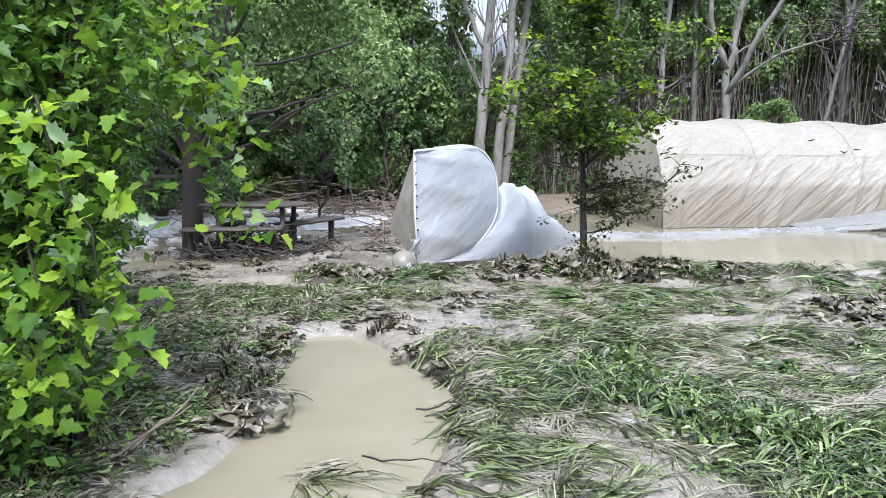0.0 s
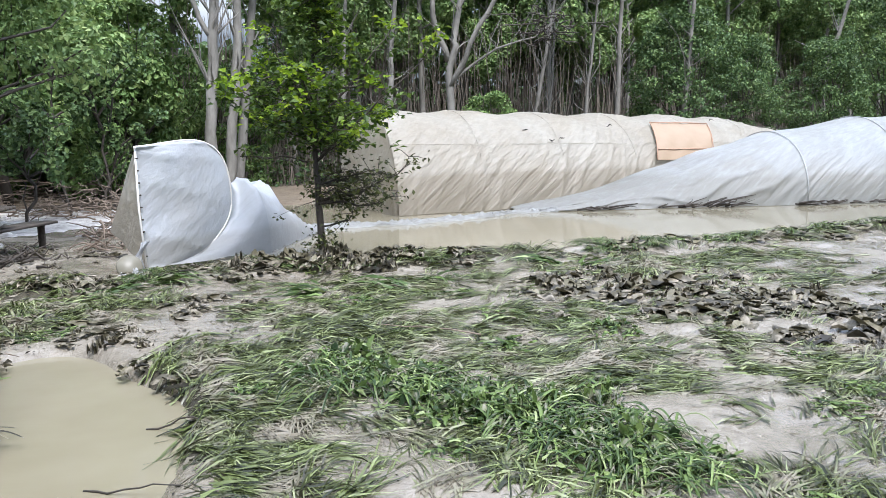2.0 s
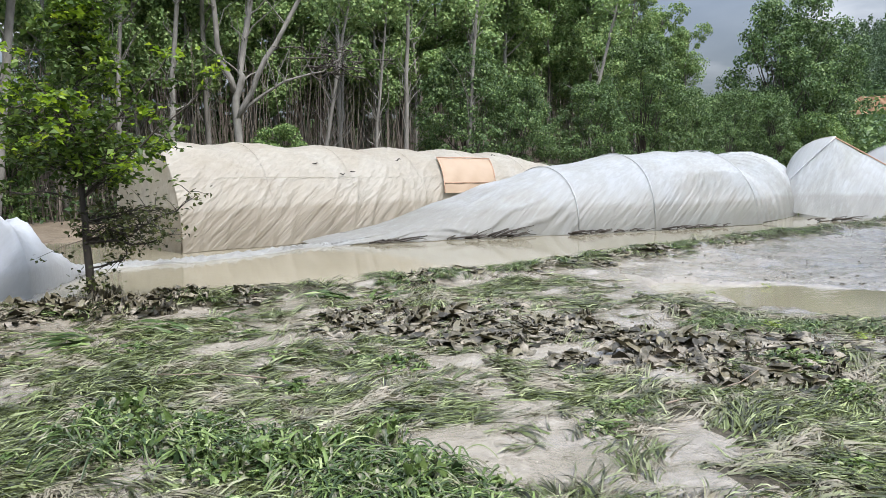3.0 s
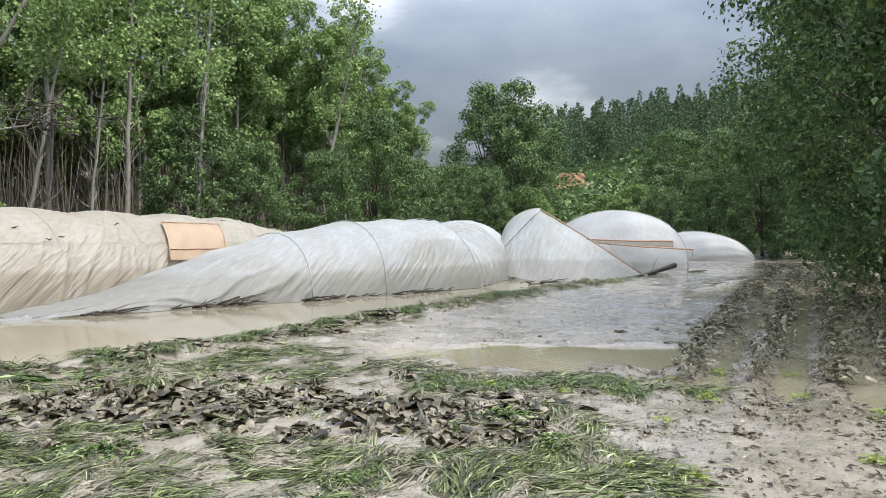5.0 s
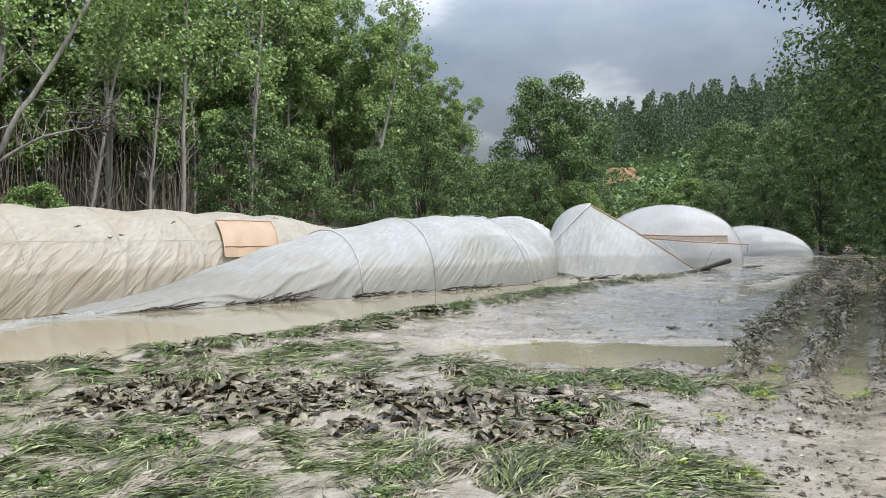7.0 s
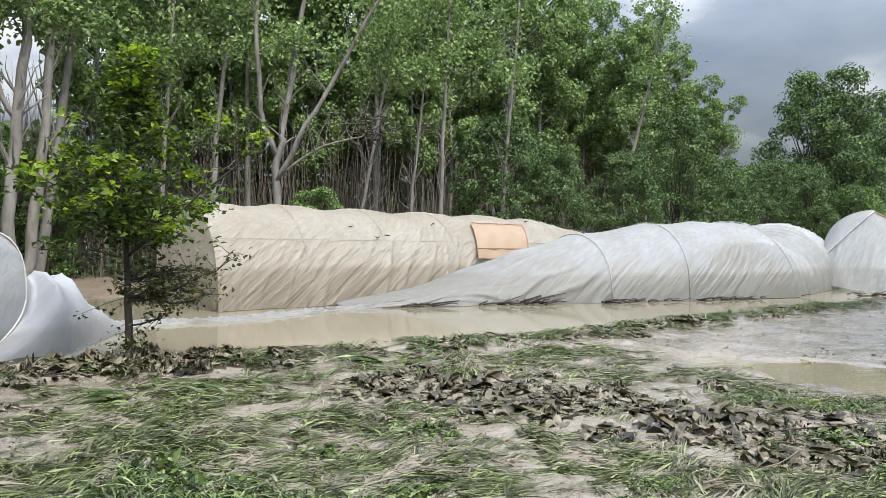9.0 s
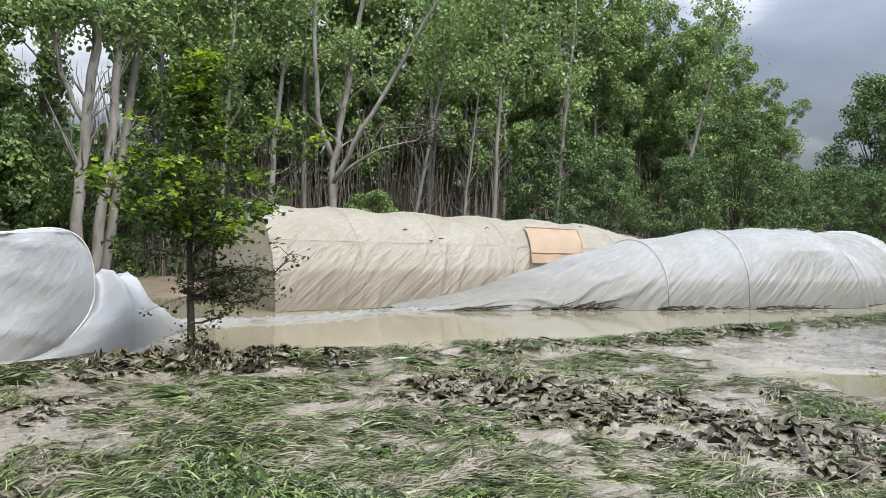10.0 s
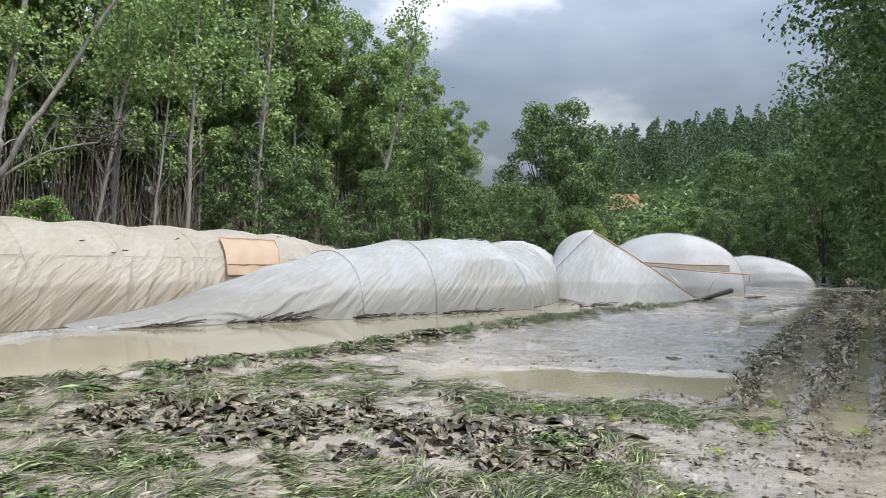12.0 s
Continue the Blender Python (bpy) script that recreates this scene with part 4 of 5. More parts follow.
# ---- the wood ----
POP = [
    poplar("poplar_tree", 15.5, 5.0, 1.8, 1, 15500, 0.165, BARK_PALE, LEAF_POPLAR, "tall slim poplar with pale trunk at the wood's edge", 108),
    poplar("poplar_tree", 14.0, 4.2, 1.6, 2, 15000, 0.16, BARK_PALE, LEAF_POPLAR, "tall slim poplar with pale trunk and dry lower twigs", 99, 0.1, 34, (0.6, 0.2)),
    poplar("poplar_tree", 16.5, 5.0, 2.1, 3, 15500, 0.175, BARK_DEAD, LEAF_POPLAR, "tall poplar with brown trunk inside the wood", 114, 0.13, 22, (-0.4, 0)),
]
BROAD = [
    round_tree("broadleaf_tree", 7.5, 2.9, 11, 16000, 0.15, BARK_DARK, LEAF_DARK, "dense dark green broadleaf tree at the wood's edge", 0.02, 0.16, 130),
    round_tree("broadleaf_tree", 9.5, 3.3, 12, 17000, 0.165, BARK_DARK, LEAF_DARK, "broad bushy dark green tree behind the tunnels", 0.02, 0.16, 140),
    round_tree("broadleaf_tree", 5.5, 2.6, 13, 11000, 0.16, BARK_DARK, LEAF_LIGHT, "light green bushy tree beside the field", 0.02, 0.12, 100),
]
rw = random.Random(4)


def wood_edge(s, off=0.0):
    """The front of the wood, s metres along it from its left end, off metres into it."""
    x, y = along(-13.5, 21.0, 26, s)
    return x - math.sin(radians(26)) * off, y + math.cos(radians(26)) * off


first = {}


def plant(proto, x, y, turn, s, sz=None):
    m = placed(x, y, float(height(x, y)), turn, s, sz)
    if proto.name not in first:
        first[proto.name] = proto
        proto.matrix_basis = m
        return proto
    return copy_thing(proto, m)


for row in range(3):
    for k in range(19):
        s = k * 2.9 + rw.uniform(-0.9, 0.9) + (row % 2) * 1.3
        if row and k < 5:
            continue
        x, y = wood_edge(s, row * 3.2 + rw.uniform(-0.8, 0.8) + 2.2)
        p = POP[(k * 2 + row) % 3] if row else POP[rw.choice((0, 1))]
        plant(p, x, y, rw.uniform(0, 360), rw.uniform(0.92, 1.1) * (1.0 if s < 36 else 0.84 if s < 50 else 0.66))
for bearing, d, p, s in ((-21.5, 29, 0, 0.8), (-25, 31, 0, 0.85), (-30.5, 34, 0, 0.85), (-34, 38, 1, 0.8), (-37, 41, 0, 0.9), (-40, 45, 1, 0.75), (-42.5, 47, 0, 0.9), (-43.5, 55, 1, 1.65), (-45.2, 58, 1, 1.5),
                         (-45.4, 53, 2, 0.85), (-51.6, 50, 2, 0.85), (-53.5, 49, 2, 0.95), (-55.5, 47, 0, 0.7), (-58.5, 48, 0, 0.85), (-62, 47, 1, 0.9), (-56, 62, 1, 1.25), (-66, 46, 0, 1.1), (-60, 58, 1, 1.2),
                         (21, 25, 2, 1.25), (26, 23, 2, 1.45), (31, 25, 2, 1.6), (36, 20, 1, 1.1), (18.5, 24, 2, 1.2), (23.5, 28, 2, 1.9), (28.5, 28, 2, 1.9), (44, 20, 1, 1.2), (16.5, 28, 2, 1.0), (-7.6, 23.2, 2, 0.62), (-8.6, 24, 2, 0.5), (1.5, 22.5, 0, 0.42), (50, 15, 0, 1.1), (24, 31, 1, 1.35), (33, 31, 1, 1.4), (40, 29, 1, 1.4), (11.5, 27, 2, 0.9)):
    q = at(bearing, d)
    plant(BROAD[p], q.x, q.y, rw.uniform(0, 360), s)
for bearing, d, s in ((-30.4, 45, 0.8), (-32.0, 46, 0.85), (-33.6, 48, 0.76), (-35.4, 49, 0.66), (-37.2, 50, 0.6)):
    q = at(bearing, d)
    plant(POP[0], q.x, q.y, rw.uniform(0, 360), s)
# trees along the other side of the field
RIGHT = round_tree("field_side_tree", 12.0, 5.0, 17, 40000, 0.15, BARK_DARK, LEAF_DARK, "large leafy tree hanging over the field's edge", 0.02, 0.2, 230, "trees beside the field", "tree", True)
for b, d, t, s in ((-71.5, 18.5, 0, 0.95), (-69.5, 27, 70, 1.05), (-68, 37, 150, 1.05), (-65.5, 49, 200, 1.0), (-82, 14, 250, 1.05)):
    q = at(b, d)
    plant(RIGHT, q.x, q.y, t, s)

# thin dry stems crowded under the poplars
rng = np.random.default_rng(15)
bm = bmesh.new()
for k in range(2000):
    x, y = wood_edge(rng.uniform(6, 44), rng.uniform(0.6, 10))
    h = rng.uniform(3, 7.5)
    tube(bm, bent((x, y, 0), (x + rng.normal() * 0.5, y + rng.normal() * 0.3, h), 4, 0.08, rng), (0.024, 0.02, 0.013, 0.005), 3, False)
tagged(part("dry_thicket", bm, BARK_DEAD), "crowded thin dry brown stems under the poplars", "thicket", "", "stuff")
pos = []
for k in range(26000):
    e = rng.uniform(-22, 62)
    pos.append((*wood_edge(e, 13 + rng.uniform(0, 3.5)), rng.uniform(0, 13.5 if e > 14 or e < 0 else 6.5)))
pos = np.array(pos)
tagged(quads("deep_wood", leaf_quads(pos, 0.62, rng, 0.1, 0.3, 0.8), 4, LEAF_DARK), "dense dark foliage deep in the wood", "trees", "", "stuff")
pos = np.array([(*wood_edge(rng.uniform(-4, 50), rng.uniform(0.2, 9)), abs(rng.normal()) * 0.7) for k in range(14000)])
tagged(quads("undergrowth", leaf_quads(pos, 0.22, rng, 0.4, 0.2, 0.6), 4, LEAF_DARK), "low green undergrowth along the edge of the wood", "undergrowth", "", "stuff")

# pines on the far hill
pv = []
for k in range(420):
    b, d = rng.uniform(-74, -43.5), rng.uniform(118, 190)
    q = at(b, d)
    h = rng.uniform(6, 10)
    z = float(height(q.x, q.y))
    n = 430
    u = rng.uniform(0, 1, n)
    a = rng.uniform(0, 6.28, n)
    r = (1 - u) ** 0.9 * h * 0.24 * rng.uniform(0.5, 1.0, n) + 0.1
    pv.append(np.stack([q.x + np.cos(a) * r, q.y + np.sin(a) * r, z + h * (0.08 + 0.92 * u)], -1))
tagged(quads("hill_pines", leaf_quads(np.concatenate(pv), 0.4, rng, 0.1, 0.6, 0.6), 4, LEAF_PINE), "dark pine wood covering the far hillside", "trees", "", "stuff")
pos = []
for k in range(120):
    q = at(rng.uniform(-70, -38), rng.uniform(62, 95))
    if abs(math.degrees(math.atan2(q.x, q.y)) - 48.75) < 1.8:
        continue
    z = float(height(q.x, q.y))
    c = rng.normal(size=(300, 3)) * (2.0, 2.0, 1.6) + (q.x, q.y, z + 2.6)
    pos.append(c)
tagged(quads("hillside_shrubs", leaf_quads(np.concatenate(pos), 0.5, rng, 0.4, 0.3, 0.8), 4, LEAF_DARK), "mid-green shrubs at the foot of the hill", "shrubs", "", "stuff")
# bare clay cutting on the slope
q = at(-48.75, 110)
bm = bmesh.new()
bmesh.ops.create_grid(bm, x_segments=14, y_segments=8, size=1)
for v in bm.verts:
    v.co = (v.co.x * 2.3 * (1 - 0.25 * v.co.y), 0.9 * v.co.y + 0.25 * math.sin(v.co.x * 9 + v.co.y * 5), 1.2 + v.co.y * 1.4)
clay = part("clay_bank", bm, CLAY)
clay.matrix_basis = pose(q.x, q.y, float(height(q.x, q.y)) - 0.1, -12, 0, -49)
tagged(clay, "bare orange clay cut into the far slope", "clay bank", "", "structure")

# ---- single pale trunks ----


def pale_tree(name, ways, seed, label, leaves=0, twigs=30):
    """A pale trunk with forks. ways: paths of (bearing, distance, height) from the foot up, thick to thin."""
    rng = np.random.default_rng(seed)
    root = tagged(new(name), label, "tree", "pale trunks at the wood's edge")
    bm = bmesh.new()
    ends = []
    for k, (w, r0, r1) in enumerate(ways):
        pts = [np.array(at(*p)) for p in w]
        path = []
        for a, b in zip(pts, pts[1:]):
            path += list(bent(a, b, 6, 0.035, rng))[: -1]
        path.append(pts[-1])
        tube(bm, path, np.linspace(r0, r1, len(path)), 9)
        for i in range(int(twigs * (0.6 if k else 1))):
            s = path[rng.integers(len(path) // 3, len(path))]
            L = rng.uniform(0.5, 2.0)
            e = s + rng.normal(size=3) * (0.35, 0.35, 0.2) * L + (0, 0, L * 0.8)
            q = bent(s, e, 5, 0.07, rng)
            tube(bm, q, np.linspace(r1 * 0.45 + 0.006, 0.004, 5), 4, False)
            ends.append(q[-1])
    part("trunk", bm, BARK_PALE, root)
    if leaves:
        ends = [e for e in ends if e[2] > 7.0] or ends
        pos = clump_points(ends, np.full(len(ends), 0.7), max(1, leaves // len(ends)), rng)
        quads("crown", leaf_quads(pos, 0.15, rng, 0.1, 0.3, 0.8), 4, LEAF_POPLAR, root)


pale_tree("poplar_tree", [([(13.2, 22, -0.2), (12.9, 22, 1.9), (12.2, 22.2, 5.0), (11.4, 22.5, 8.5), (11.0, 22.6, 12)], 0.18, 0.08), ([(12.3, 22.2, 4.4), (14.0, 22.3, 6.0), (14.9, 22.5, 8.5)], 0.08, 0.03)],
          101, "thick pale poplar trunk forking beside the tunnels", 5000)
pale_tree("poplar_tree", [([(12.0, 22.6, -0.2), (11.5, 22.6, 1.6), (10.6, 22.8, 5.0), (9.4, 23, 8.5), (8.9, 23, 12)], 0.17, 0.07)], 102, "thick pale grey poplar trunk", 5000)
pale_tree("poplar_tree", [([(11.2, 23.6, -0.2), (10.7, 23.6, 1.6), (9.7, 23.8, 5.0), (8.5, 24, 9), (8.0, 24, 12)], 0.16, 0.07)], 103, "grey poplar trunk leaning slightly", 5000)
pale_tree("forked_tree", [([(-4.6, 24, -0.2), (-4.5, 24, 3.6), (-4.9, 24, 4.6), (-6.6, 24.3, 9), (-7.2, 24.5, 13)], 0.14, 0.05), ([(-4.5, 24, 4.0), (-3.4, 24, 5.8), (-3.2, 24.2, 9), (-2.6, 24.3, 13)], 0.1, 0.04),
                                 ([(-4.5, 24, 3.2), (-7.5, 23.6, 5.4), (-11.2, 23.4, 8.2), (-15, 23.4, 10.5)], 0.09, 0.03), ([(-4.6, 24, 3.3), (-8, 23.7, 4.3), (-12.2, 23.5, 5.0)], 0.05, 0.02)], 104, "bare pale forked tree with long leaning limbs", 3500, 26)
rng = np.random.default_rng(88)
bm = bmesh.new()
c = np.array(at(-11.8, 23.5, 4.85))
for k in range(90):
    p = c + rng.normal(size=3) * (0.45, 0.3, 0.22)
    tube(bm, bent(p, p + rng.normal(size=3) * (0.4, 0.3, 0.2), 4, 0.04, rng), (0.012, 0.02, 0.016, 0.004), 4)
drift = tagged(part("branch_drift", bm, BARK_DARK), "dark tangle of dead leaves and twigs hung in a branch", "debris", "", "stuff")
for k, (b0, z0, b1, z1, d, r) in enumerate(((-10.1, 0, -13.4, 8.5, 26, 0.09), (-14.2, 0, -15.9, 9, 27, 0.07), (-16.5, 0, -17.4, 11, 27.5, 0.11), (-21.2, 0, -22.6, 11, 28, 0.1), (-11.9, 0, -12.4, 8, 29, 0.07), (-29.6, 3.2, -33.2, 12.5, 36, 0.11), (0.8, 0, -1.9, 10, 25, 0.12), (3.6, 0, 2.4, 11, 26, 0.1))):
    pale_tree("birch_tree", [([(b0, d, z0 - 0.2), ((b0 * 0.6 + b1 * 0.4), d, z1 * 0.45), (b1, d + 0.3, z1)], r, r * 0.35)], 120 + k, "thin pale birch trunk with bare side twigs", 1800, 34)

# ---- young tree on the bank ----


def young_tree():
    rng = np.random.default_rng(77)
    root = tagged(new("young_tree"), "slender young tree with fresh yellow-green tips on the muddy bank", "tree")
    bm = bmesh.new()
    base = np.array((-0.91, 9.4, 0.0))
    trunk = bent(base, base + (0.06, 0.1, 3.5), 14, 0.018, rng)
    tube(bm, trunk, np.linspace(0.05, 0.011, 14), 8)
    low, green, tips = [], [], []

    def limb(s, e, r, n=7):
        p = bent(s, e, n, 0.03, rng)
        tube(bm, p, np.linspace(r, 0.004, n), 5, False)
        for q in p[2:]:
            for k in range(2):
                w = q + rng.normal(size=3) * (0.16, 0.16, 0.09)
                tube(bm, [q, (q + w) / 2 + (0, 0, 0.02), w], (0.005, 0.004, 0.002), 4, False)
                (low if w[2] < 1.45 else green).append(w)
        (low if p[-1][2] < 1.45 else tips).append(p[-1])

    for i in range(58):
        z = 0.75 + 2.65 * rng.uniform(0, 1) ** 0.85
        k = int(np.clip(z / 3.5 * 13, 0, 12))
        a = rng.uniform(0, 6.28) if z > 1.35 else rng.uniform(-1.2, 1.2)
        r = float(np.interp(z, (0.6, 1.0, 1.6, 2.2, 2.7, 3.1, 3.5), (0.55, 0.85, 0.9, 1.0, 0.68, 0.28, 0.1))) * rng.uniform(0.5, 1.1)
        rise = -0.1 + 0.3 * rng.uniform(0, 1) if z < 1.35 else 0.1 + 0.45 * rng.uniform(0, 1)
        limb(trunk[k], trunk[k] + (math.cos(a) * r, math.sin(a) * r, rise), 0.013)
    for s, e in ((5, (1.45, -0.1, 2.75)), (7, (0.95, 0.1, 2.95)), (6, (-1.0, 0, 2.3)), (8, (-0.6, 0.1, 2.9)), (13, (0.0, 0.1, 3.72)), (3, (0.95, -0.2, 0.95)), (3, (1.1, 0.1, 1.35))):
        limb(trunk[s], base + e, 0.019, 9)
    part("trunk", bm, BARK_DARK, root)
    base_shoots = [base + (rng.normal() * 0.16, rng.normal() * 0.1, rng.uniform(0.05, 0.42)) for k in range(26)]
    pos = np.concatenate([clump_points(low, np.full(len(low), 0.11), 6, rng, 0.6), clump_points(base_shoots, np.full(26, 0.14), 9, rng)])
    # foliage below 1.45 m takes the tone with shade painted in
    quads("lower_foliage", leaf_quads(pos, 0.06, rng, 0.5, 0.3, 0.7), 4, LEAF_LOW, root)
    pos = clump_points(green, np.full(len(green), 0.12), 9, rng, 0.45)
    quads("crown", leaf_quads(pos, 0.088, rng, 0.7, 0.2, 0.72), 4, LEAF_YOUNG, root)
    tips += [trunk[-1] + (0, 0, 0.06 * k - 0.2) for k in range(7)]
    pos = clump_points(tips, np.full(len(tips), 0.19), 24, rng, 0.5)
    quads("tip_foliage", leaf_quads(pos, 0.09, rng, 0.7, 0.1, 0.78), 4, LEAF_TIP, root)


young_tree()

# ---- flattened grass ----


def strands(x, y, rng, length, width, heading, spread, arch, segs=5, base=0.0):
    """Blades lying along the ground in the way the water went; heading, length and arch may be given blade by blade."""
    n = len(x)
    L = rng.uniform(0.7, 1.25, n) * length if hasattr(length, "shape") else rng.uniform(*length, n)
    w = rng.uniform(*width, n)
    a = heading + 0.8 * wave(x, y, 1.7, 91) + rng.normal(size=n) * spread
    arch = arch * (0.55 + 0.9 * np.maximum(0, wave(x, y, 2.6, 41)))
    bend = rng.normal(size=n) * 0.38
    hgt = np.minimum(np.abs(rng.normal(size=n)), 1.2) * arch
    z0 = np.maximum(height(x, y), WL) + base
    px, py = x.copy(), y.copy()
    left, right = [], []
    for k in range(segs + 1):
        t = k / segs
        ang = a + bend * t
        if k:
            px, py = px + np.cos(ang) * L / segs, py + np.sin(ang) * L / segs
        pz = np.maximum(height(px, py), WL) * 0.7 + z0 * 0.3 + 0.006 + hgt * np.sin(np.pi * min(1, t * 1.05)) ** 0.8
        ww = w * (1 - 0.85 * t) * 0.5
        sx, sy = -np.sin(ang) * ww, np.cos(ang) * ww
        tilt = rng.normal(size=n) * 0.7 * ww
        left.append(np.stack([px + sx, py + sy, pz + tilt], -1))
        right.append(np.stack([px - sx, py - sy, pz - tilt], -1))
    V = np.stack([np.stack(left, 1), np.stack(right, 1)], 2).reshape(n, -1, 3)
    m = 2 * (segs + 1)
    f = np.array([[2 * k, 2 * k + 1, 2 * k + 3, 2 * k + 2] for k in range(segs)])
    F = (np.arange(n)[:, None, None] * m + f[None]).reshape(-1, 4)
    return V.reshape(-1, 3), F


def locks(x, y, rng, per, heading, turn, length, arch, wide=0.05):
    """Gathers blades into combed locks: each lock has its own way, length and swell."""
    n = len(x)
    own = np.repeat(heading + rng.normal(size=n) * turn, per)
    L = np.repeat(rng.uniform(*length, n), per)
    up = np.repeat(arch * rng.uniform(0.2, 1.6, n) ** 1.5, per)
    side, run = rng.normal(size=n * per) * wide, rng.normal(size=n * per) * L * 0.22
    X, Y = np.repeat(x, per), np.repeat(y, per)
    return X + np.cos(own) * run - np.sin(own) * side, Y + np.sin(own) * run + np.cos(own) * side, own, L, up


def scatter(n, x0, x1, y0, y1, rho, rng):
    x, y = rng.uniform(x0, x1, n), rng.uniform(y0, y1, n)
    k = rng.uniform(0, 1, n) < rho(x, y)
    return x[k], y[k]


rg = np.random.default_rng(5)


def lay_grass(name, label, n, x0, x1, y0, y1, rho, per, turn, length, width, arch, wide):
    x, y = scatter(n, x0, x1, y0, y1, rho, rg)
    x, y, a, L, up = locks(x, y, rg, per, 0.2, turn, length, arch, wide)
    V, F = strands(x, y, rg, L, width, a, 0.17, up, 4)
    tagged(quads(name, V, 4, GRASS, None, True, F), label, "grass", "", "stuff")


lay_grass("flattened_grass", "muddy green grass combed flat by the flood", 17500, -2, 7.5, 2.0, 9.6, field_grass, 14, 0.6, (0.13, 0.4), (0.005, 0.014), 0.026, 0.03)
lay_grass("matted_bank_grass", "dark matted grass heaped along the bank", 23000, -4.5, 24, 7.5, 17, bank_grass, 15, 0.5, (0.15, 0.42), (0.007, 0.018), 0.05, 0.045)
lay_grass("flattened_grass", "trampled muddy weeds beside the puddle", 5200, -8, -1.9, 1.5, 9, left_grass, 13, 1.1, (0.1, 0.32), (0.006, 0.015), 0.05, 0.045)


# ---- near things in the field ----


def leafy_plant(name, seed, n, size, reach, high, material, label, category, group, stems=True):
    """A low plant: curved stems from one root, with folded leaves along them."""
    rng = np.random.default_rng(seed)
    V, F, base = [], [], 0
    pos, dirs = [], []
    for k in range(n):
        a = rng.uniform(0, 6.28)
        r, h = reach * rng.uniform(0.3, 1), high * rng.uniform(0.35, 1)
        for t in (0.45, 0.7, 1.0):
            pos.append((math.cos(a) * r * t, math.sin(a) * r * t, h * math.sin(math.pi * min(0.85, t * 0.75)) + 0.01))
            dirs.append((math.cos(a), math.sin(a), -0.2))
    ob = broad_leaves(name, np.array(pos) + rng.normal(size=(len(pos), 3)) * (0.03, 0.03, 0.01), size, rng, material, None, 0.7, 0.5, 0.55)
    return tagged(ob, label, category, group)


def lank_plant(name, seed, n, L, width, arch, material, label, category, group, leaves=0):
    """A plant laid over by the water: long arching blades from one root, with some narrow leaves."""
    rng = np.random.default_rng(seed)
    V, F, m = [], [], 0
    for k in range(n):
        a, l, h = rng.normal() * 1.0, L * rng.uniform(0.5, 1.1), arch * rng.uniform(0.3, 1.1)
        bend, x, y, w = rng.normal() * 0.7, rng.normal() * 0.1, rng.normal() * 0.1, width * rng.uniform(0.6, 1.3)
        for i in range(8):
            t = i / 7
            ang = a + bend * t
            if i:
                x, y = x + math.cos(ang) * l / 7, y + math.sin(ang) * l / 7
            z = 0.01 + h * math.sin(math.pi * min(1, t * 0.95 + 0.1)) ** 0.8
            ww = w * (0.35 + 0.65 * math.sin(math.pi * (0.15 + 0.8 * t))) * 0.5
            V += [(x - math.sin(ang) * ww, y + math.cos(ang) * ww, z + ww * 0.5), (x, y, z - ww * 0.3), (x + math.sin(ang) * ww, y - math.cos(ang) * ww, z + ww * 0.5)]
            if i < 7:
                b = m + i * 3
                F += [(b, b + 1, b + 4, b + 3), (b + 1, b + 2, b + 5, b + 4)]
        m += 24
    return tagged(quads(name, np.array(V), 4, material, None, True, np.array(F)), label, category, group)


def torn_leaves(name, seed, n, size, reach, high, material, label, category, group, slim=1.0):
    """Crumpled leaf sheets lying over one another in the mud."""
    rng = np.random.default_rng(seed)
    V, F = [], []
    for k in range(n):
        a, r = rng.uniform(0, 6.28), reach * rng.uniform(0, 1) ** 0.7
        c = Vector((math.cos(a) * r, math.sin(a) * r, high * rng.uniform(0.0, 1) * (1 - r / reach * 0.6)))
        m = pose(c.x, c.y, c.z, rng.normal() * 13, rng.normal() * 13, rng.uniform(0, 360))
        sx, sy, f = size * rng.uniform(0.5, 1.3), size * rng.uniform(0.25, 0.6) * slim, rng.uniform(0, 6.28)
        b = len(V)
        for j in range(4):
            for i in range(5):
                u, v = i / 4 * 2 - 1, j / 3 * 2 - 1
                w = math.sqrt(max(0.05, 1 - u * u * 0.9))
                V.append(m @ Vector((u * sx, v * sy * w, size * 0.2 * math.sin(u * 3 + v * 2.4 + f) - size * 0.12 * u * u + rng.normal() * size * 0.05)))
        F += [(b + j * 5 + i, b + j * 5 + i + 1, b + j * 5 + i + 6, b + j * 5 + i + 5) for j in range(3) for i in range(4)]
    return tagged(quads(name, np.array(V), 4, material, None, True, np.array(F)), label, category, group)


CLOD = [torn_leaves("wilted_plant", 200 + k, 16, 0.085, 0.22, 0.07, SILTED, "mud-caked torn leaves of a plant sunk in silt", "plant", "wilted plants in the mud") for k in range(5)]
CROP = [leafy_plant("crop_plant", 210 + k, 17, 0.055, 0.15, 0.13, SILTED_CROP, "silt-covered drooping crop plant standing in its row", "plant", "rows of crop plants") for k in range(3)]
LOW_WEED = [torn_leaves("weed_leaf_mat", 260 + k, 60, 0.06, 0.28, 0.15, WEED, "small green weed leaves pressed over", "plant", "weed clumps", 0.42) for k in range(3)]
WEEDS = [lank_plant("weed_clump", 220 + k, 80, 0.32, 0.014, 0.12, WEED, "green weeds bent over by the flood", "plant", "weed clumps") for k in range(4)]
